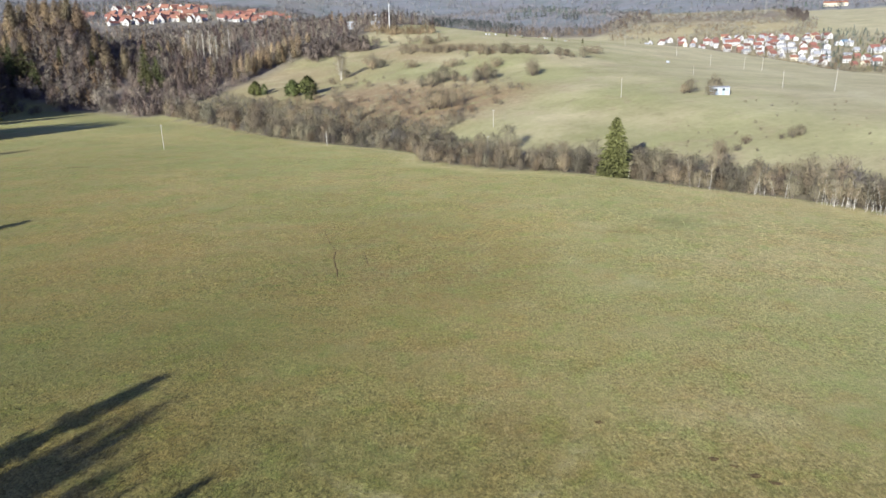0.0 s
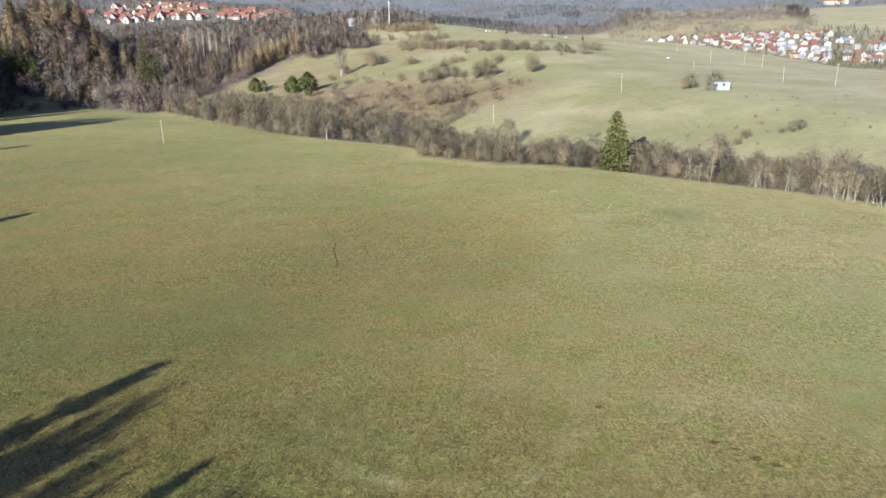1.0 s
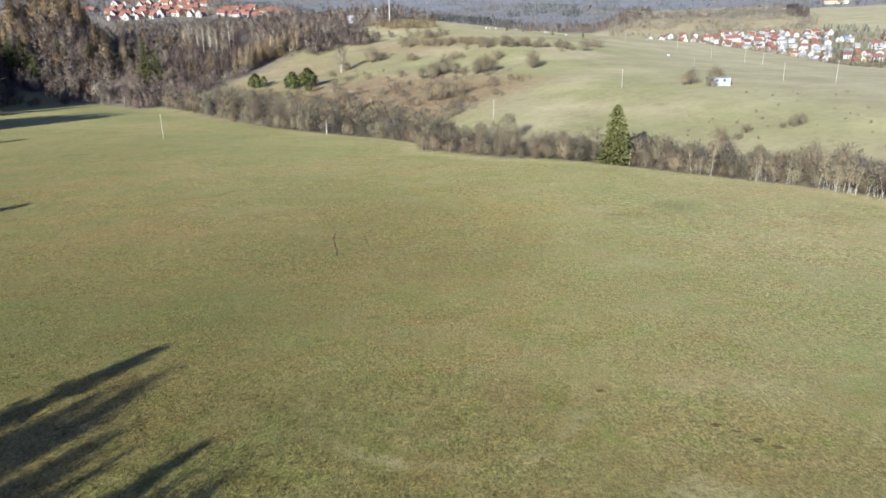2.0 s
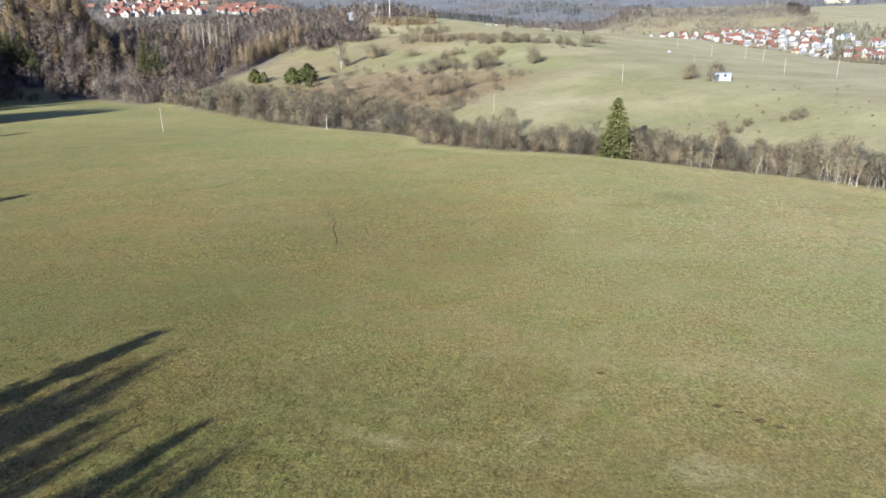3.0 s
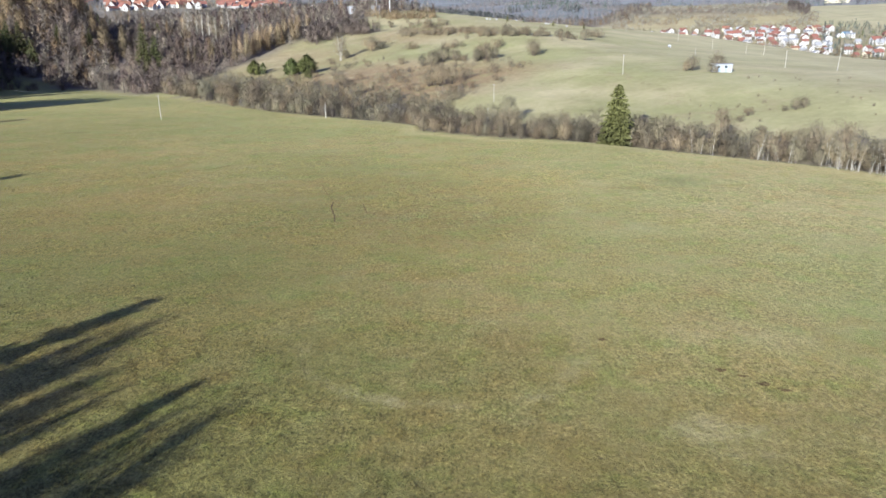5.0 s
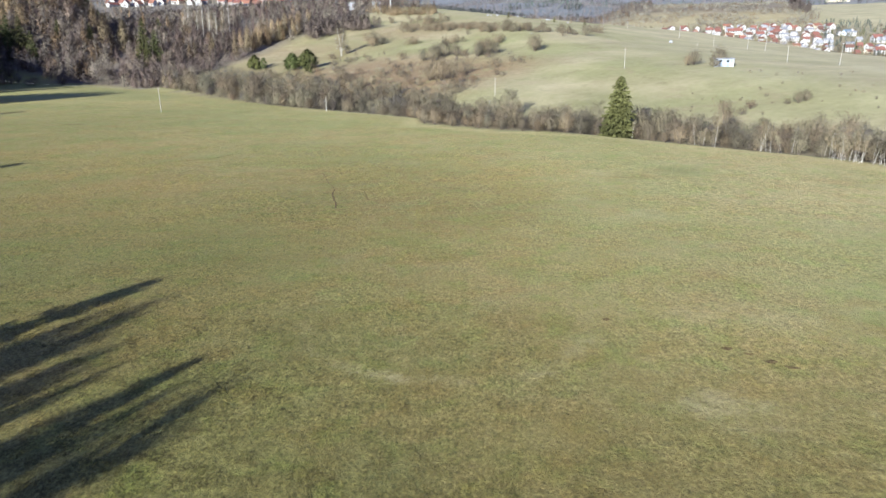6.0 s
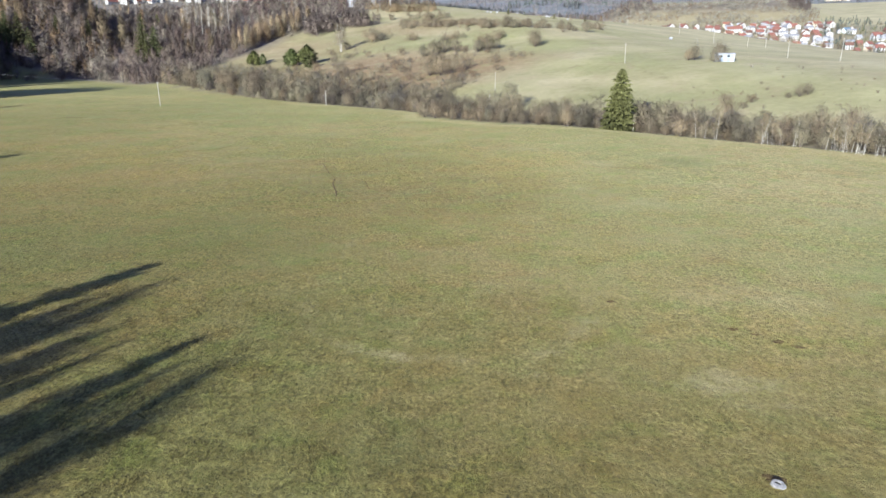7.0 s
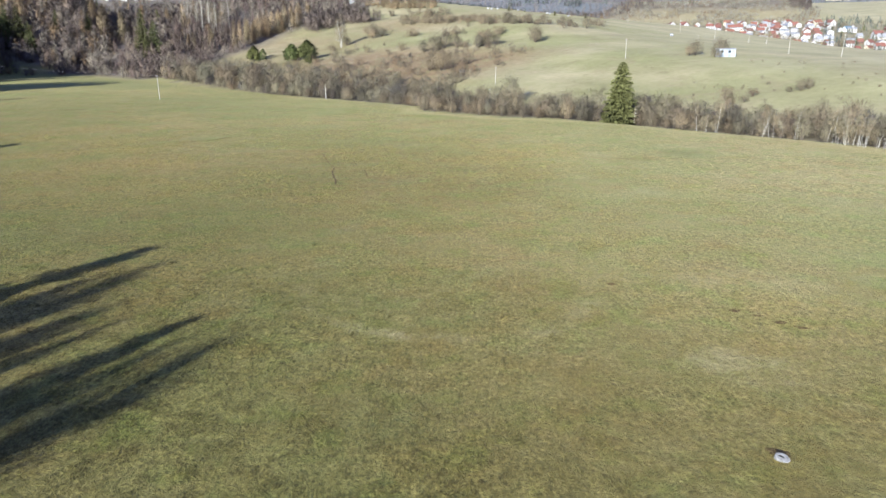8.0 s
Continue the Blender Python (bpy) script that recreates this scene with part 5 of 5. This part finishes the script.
sheds = [shed(4.0, PAINT_WHITE, SHEET_GREY, "small white shed with a grey roof"), shed(3.2, WOOD, TILE_BROWN, "small dark wooden shed with a brown roof")]
for k in range(12):
    along_top = (k // 3) / 3.6 + rng.uniform(0, 0.16)
    x, y = 20 + 76 * along_top + rng.uniform(-2, 2), 668 - 26 * along_top + rng.uniform(-3, 3)
    size = rng.uniform(0.25, 0.45)
    sheds[1 if k % 4 == 3 else 0].set(pose(x, y, ground_z(x, y) + 0.2, 0, 0, rng.uniform(-30, 30)) @ Matrix.Diagonal((size, size, size, 1)))
relay = [shed(9.0, PAINT_WHITE, SHEET_GREY, "long white relay building beside the mast")]
for x, y, turn in ((-90, 786, 0), (-118, 800, 20)):
    relay[0].set(pose(x, y, ground_z(x, y) + 1.0, 0, 0, turn) @ Matrix.Diagonal((1, 1, 2.4, 1)))

# ---- the meadow: well, soil, ditch, grass ----
well = tagged(new("well_cover"), "pale round concrete well cover with a dark slot", "well")
bm = bmesh.new()
n_seg, slab = 32, 0.22
rings = [(0.52, 0.44, -0.25), (0.52, 0.44, slab - 0.03), (0.49, 0.41, slab), (0.28, 0.12, slab), (0.265, 0.105, slab - 0.03), (0.25, 0.10, -0.34)]
loops = []
for k, (a, b, z) in enumerate(rings):
    chipped = [1 + (0.10 * noise.noise(Vector((math.cos(2 * math.pi * j / n_seg) * 1.7, math.sin(2 * math.pi * j / n_seg) * 1.7, 4.0))) if k < 3 else 0) for j in range(n_seg)]
    shift = 0.0 if k < 3 else 0.07
    loops.append([bm.verts.new((a * chipped[j] * math.cos(2 * math.pi * j / n_seg) - shift, b * chipped[j] * math.sin(2 * math.pi * j / n_seg) + shift, z)) for j in range(n_seg)])
for a, b in zip(loops, loops[1:]):
    for k in range(n_seg):
        j = (k + 1) % n_seg
        bm.faces.new((a[k], a[j], b[j], b[k]))
bmesh.ops.recalc_face_normals(bm, faces=bm.faces)
part("concrete_slab", bm, WELL_STONE, well)
# a black plate just below the rim stands for the slot's dark inside
bm = bmesh.new()
bmesh.ops.create_circle(bm, cap_ends=True, radius=0.262, segments=24, matrix=Matrix.Translation((-0.07, 0.07, slab - 0.05)) @ Matrix.Diagonal((1, 0.4, 1, 1)))
part("sump", bm, DARK, well, "black plate standing for the shade in the slot")
well.matrix_basis = pose(20.85, 37.5, ground_z(20.85, 37.5), 14, 12, -22) @ Matrix.Diagonal((0.84, 0.84, 0.84, 1))


def soil_shade_mound(x, y, w, l, turn, seed):
    rng = np.random.default_rng(seed)
    bm = bmesh.new()
    bmesh.ops.create_icosphere(bm, subdivisions=3, radius=1.0)
    for v in bm.verts:
        k = 0.9 + 0.7 * noise.noise(v.co * 1.6 + Vector((seed * 3, 0, 0))) + 0.4 * noise.noise(v.co * 4.5)
        v.co = Vector((v.co.x * w / 2 * k, v.co.y * l / 2 * k, max(v.co.z, -0.4) * 0.06 * k))
    ob = new("soil_shade_patch", bpy.data.meshes.new("soil_shade_patch"))
    bm.to_mesh(ob.data)
    bm.free()
    ob.data.materials.append(SOIL)
    ob.matrix_basis = pose(x, y, ground_z(x, y), 0, 0, turn)
    return tagged(ob, "dark patch in the grass, bare trampled soil or shade behind the well", "soil", "soil patches", "stuff")


# the last patch draws the dark crescent of shade behind the well
for k, (x, y, w, l, turn) in enumerate(((30.2, 60.1, 1.5, 0.8, 10), (31.6, 58.9, 1.6, 0.6, -20), (27.3, 63.1, 1.2, 0.8, 0), (28.8, 61.8, 1.0, 0.4, -30), (17.1, 70.6, 0.9, 0.7, 0), (-141, 262, 9, 1.5, 10), (20.95, 38.25, 1.5, 0.9, -14))):
    soil_shade_mound(x, y, w, l, turn, k + 1)


def ditch(points, width, seed):
    """A narrow, crumbling drainage rut."""
    rng = np.random.default_rng(seed)
    left, right = [], []
    for (x0, y0), (x1, y1) in zip(points, points[1:]):
        for s in np.linspace(0, 1, 14, endpoint=False):
            x, y = x0 + (x1 - x0) * s + rng.normal(0, 0.05), y0 + (y1 - y0) * s
            w = width * rng.uniform(0.5, 1.0)
            left.append((x - w / 2, y, ground_z(x - w / 2, y) + 0.03))
            right.append((x + w / 2, y, ground_z(x + w / 2, y) + 0.03))
    m = len(left)
    mid = [((a[0] + b[0]) / 2, a[1], a[2] + 0.05) for a, b in zip(left, right)]
    faces = []
    for k in range(m - 1):
        faces += [(k, m + k, m + k + 1, k + 1), (m + k, 2 * m + k, 2 * m + k + 1, m + k + 1)]
    ob = new("drain_rut", mesh_of("drain_rut", left + mid + right, faces, SOIL))
    return tagged(ob, "narrow dark drainage rut across the meadow", "rut", "drainage ruts", "structure")


ditch([(-21.2, 125), (-22.2, 130), (-23.9, 136.4), (-24.7, 143)], 0.40, 3)
ditch([(-24.7, 143.4), (-27.0, 149.3), (-29.0, 156), (-30.2, 160.5)], 0.20, 6)
ditch([(-16.2, 131.9), (-17.5, 137.5), (-18.3, 141.1)], 0.22, 4)
ditch([(-70, 178), (-63, 182), (-60, 190)], 0.4, 5)


def grass_field():
    """Tufts over the near meadow, thinning out with the distance."""
    rng = np.random.default_rng(77)
    xs, ys = [], []
    for y0, y1, per in ((22, 45, 110), (45, 75, 46), (75, 150, 9)):
        area = 0.74 * (y1 * y1 - y0 * y0)
        m = int(area * per)
        y = np.sqrt(rng.uniform(y0 * y0, y1 * y1, m))
        xs.append(y * rng.uniform(-0.75, 0.72, m))
        ys.append(y)
    x, y = np.concatenate(xs), np.concatenate(ys)
    clump = value_noise(x + 0.3 * y, y, 1.3, 2) * 0.4 + value_noise(x, y - 0.4 * x, 0.53, 3) * 0.35 + value_noise(0.8 * x + 0.6 * y, 0.8 * y - 0.6 * x, 0.27, 7) * 0.25
    ok = rng.random(len(x)) < np.clip(clump * 2.2 - 0.45, 0.05, 1) * np.interp(y, (30, 45, 45.1, 75, 75.1, 150), (1, 0.5, 1, 0.35, 1, 0)) * (1 - 0.75 * dry_patches(x, y))
    x, y, clump = x[ok], y[ok], clump[ok]
    z = terrain(x, y)
    blades = 3
    m = len(x) * blades
    tall = np.repeat(0.03 + 0.13 * clump, blades) * rng.uniform(0.6, 1.3, m)
    base = np.stack([np.repeat(x, blades) + rng.normal(0, 0.05, m), np.repeat(y, blades) + rng.normal(0, 0.05, m), np.repeat(z, blades) - 0.01], 1)
    way = rng.normal(0, 0.6, (m, 3))
    way[:, 2] = 1
    way = unit(way) * tall[:, None]
    broad = np.repeat(np.interp(y, (30, 60, 90, 140), (1.0, 1.6, 1.9, 1.7)), blades)
    way *= np.repeat(np.interp(y, (30, 60, 90, 140), (1.0, 1.4, 1.5, 0.9)), blades)[:, None]
    tri = slivers(rng, base, way, rng.uniform(0.02, 0.05, m) * broad)
    return tagged(new("grass", mesh_tris("grass", tri, GRASS)), "short tufted olive and straw winter grass", "grass", kind="stuff")


grass_field()


def tussock_field():
    """Coarse tussocks in the rougher parts of the meadow, in drifts, each a sheaf of bent leaves."""
    rng = np.random.default_rng(78)
    x = rng.uniform(-125, 75, 80000)
    y = rng.uniform(58, 215, 80000)
    drift = value_noise(x, y, 17, 51) * 0.5 + value_noise(x, y, 6.5, 52) * 0.5
    band = ease(95, 125, y) * ease(210, 165, y) * ease(55, 5, x)
    near = 0.5 * ease(115, 85, y) * ease(58, 75, y) * ease(40, -10, x)
    keep = (np.abs(x) < 0.72 * y + 6) & (rng.random(len(x)) < ease(0.34, 0.66, drift) * np.clip(np.maximum(band, near) + 0.12, 0, 1))
    x, y = x[keep], y[keep]
    z = terrain(x, y)
    leaves = 6
    m = len(x) * leaves
    size = np.repeat(rng.uniform(0.7, 1.35, len(x)), leaves)
    spread = rng.normal(0, 0.09, (m, 2)) * size[:, None]
    base = np.stack([np.repeat(x, leaves) + spread[:, 0], np.repeat(y, leaves) + spread[:, 1], np.repeat(z, leaves) - 0.02], 1)
    way = np.concatenate([spread * 5 + rng.normal(0, 0.25, (m, 2)), np.ones((m, 1))], 1)
    way = unit(way) * (0.15 * size * rng.uniform(0.7, 1.2, m))[:, None]
    tri = slivers(rng, base, way, 0.11 * size)
    return tagged(new("tussocks", mesh_tris("tussocks", tri, TUSSOCK)), "coarse olive and straw tussocks in drifts over the meadow", "grass", kind="stuff")


tussock_field()
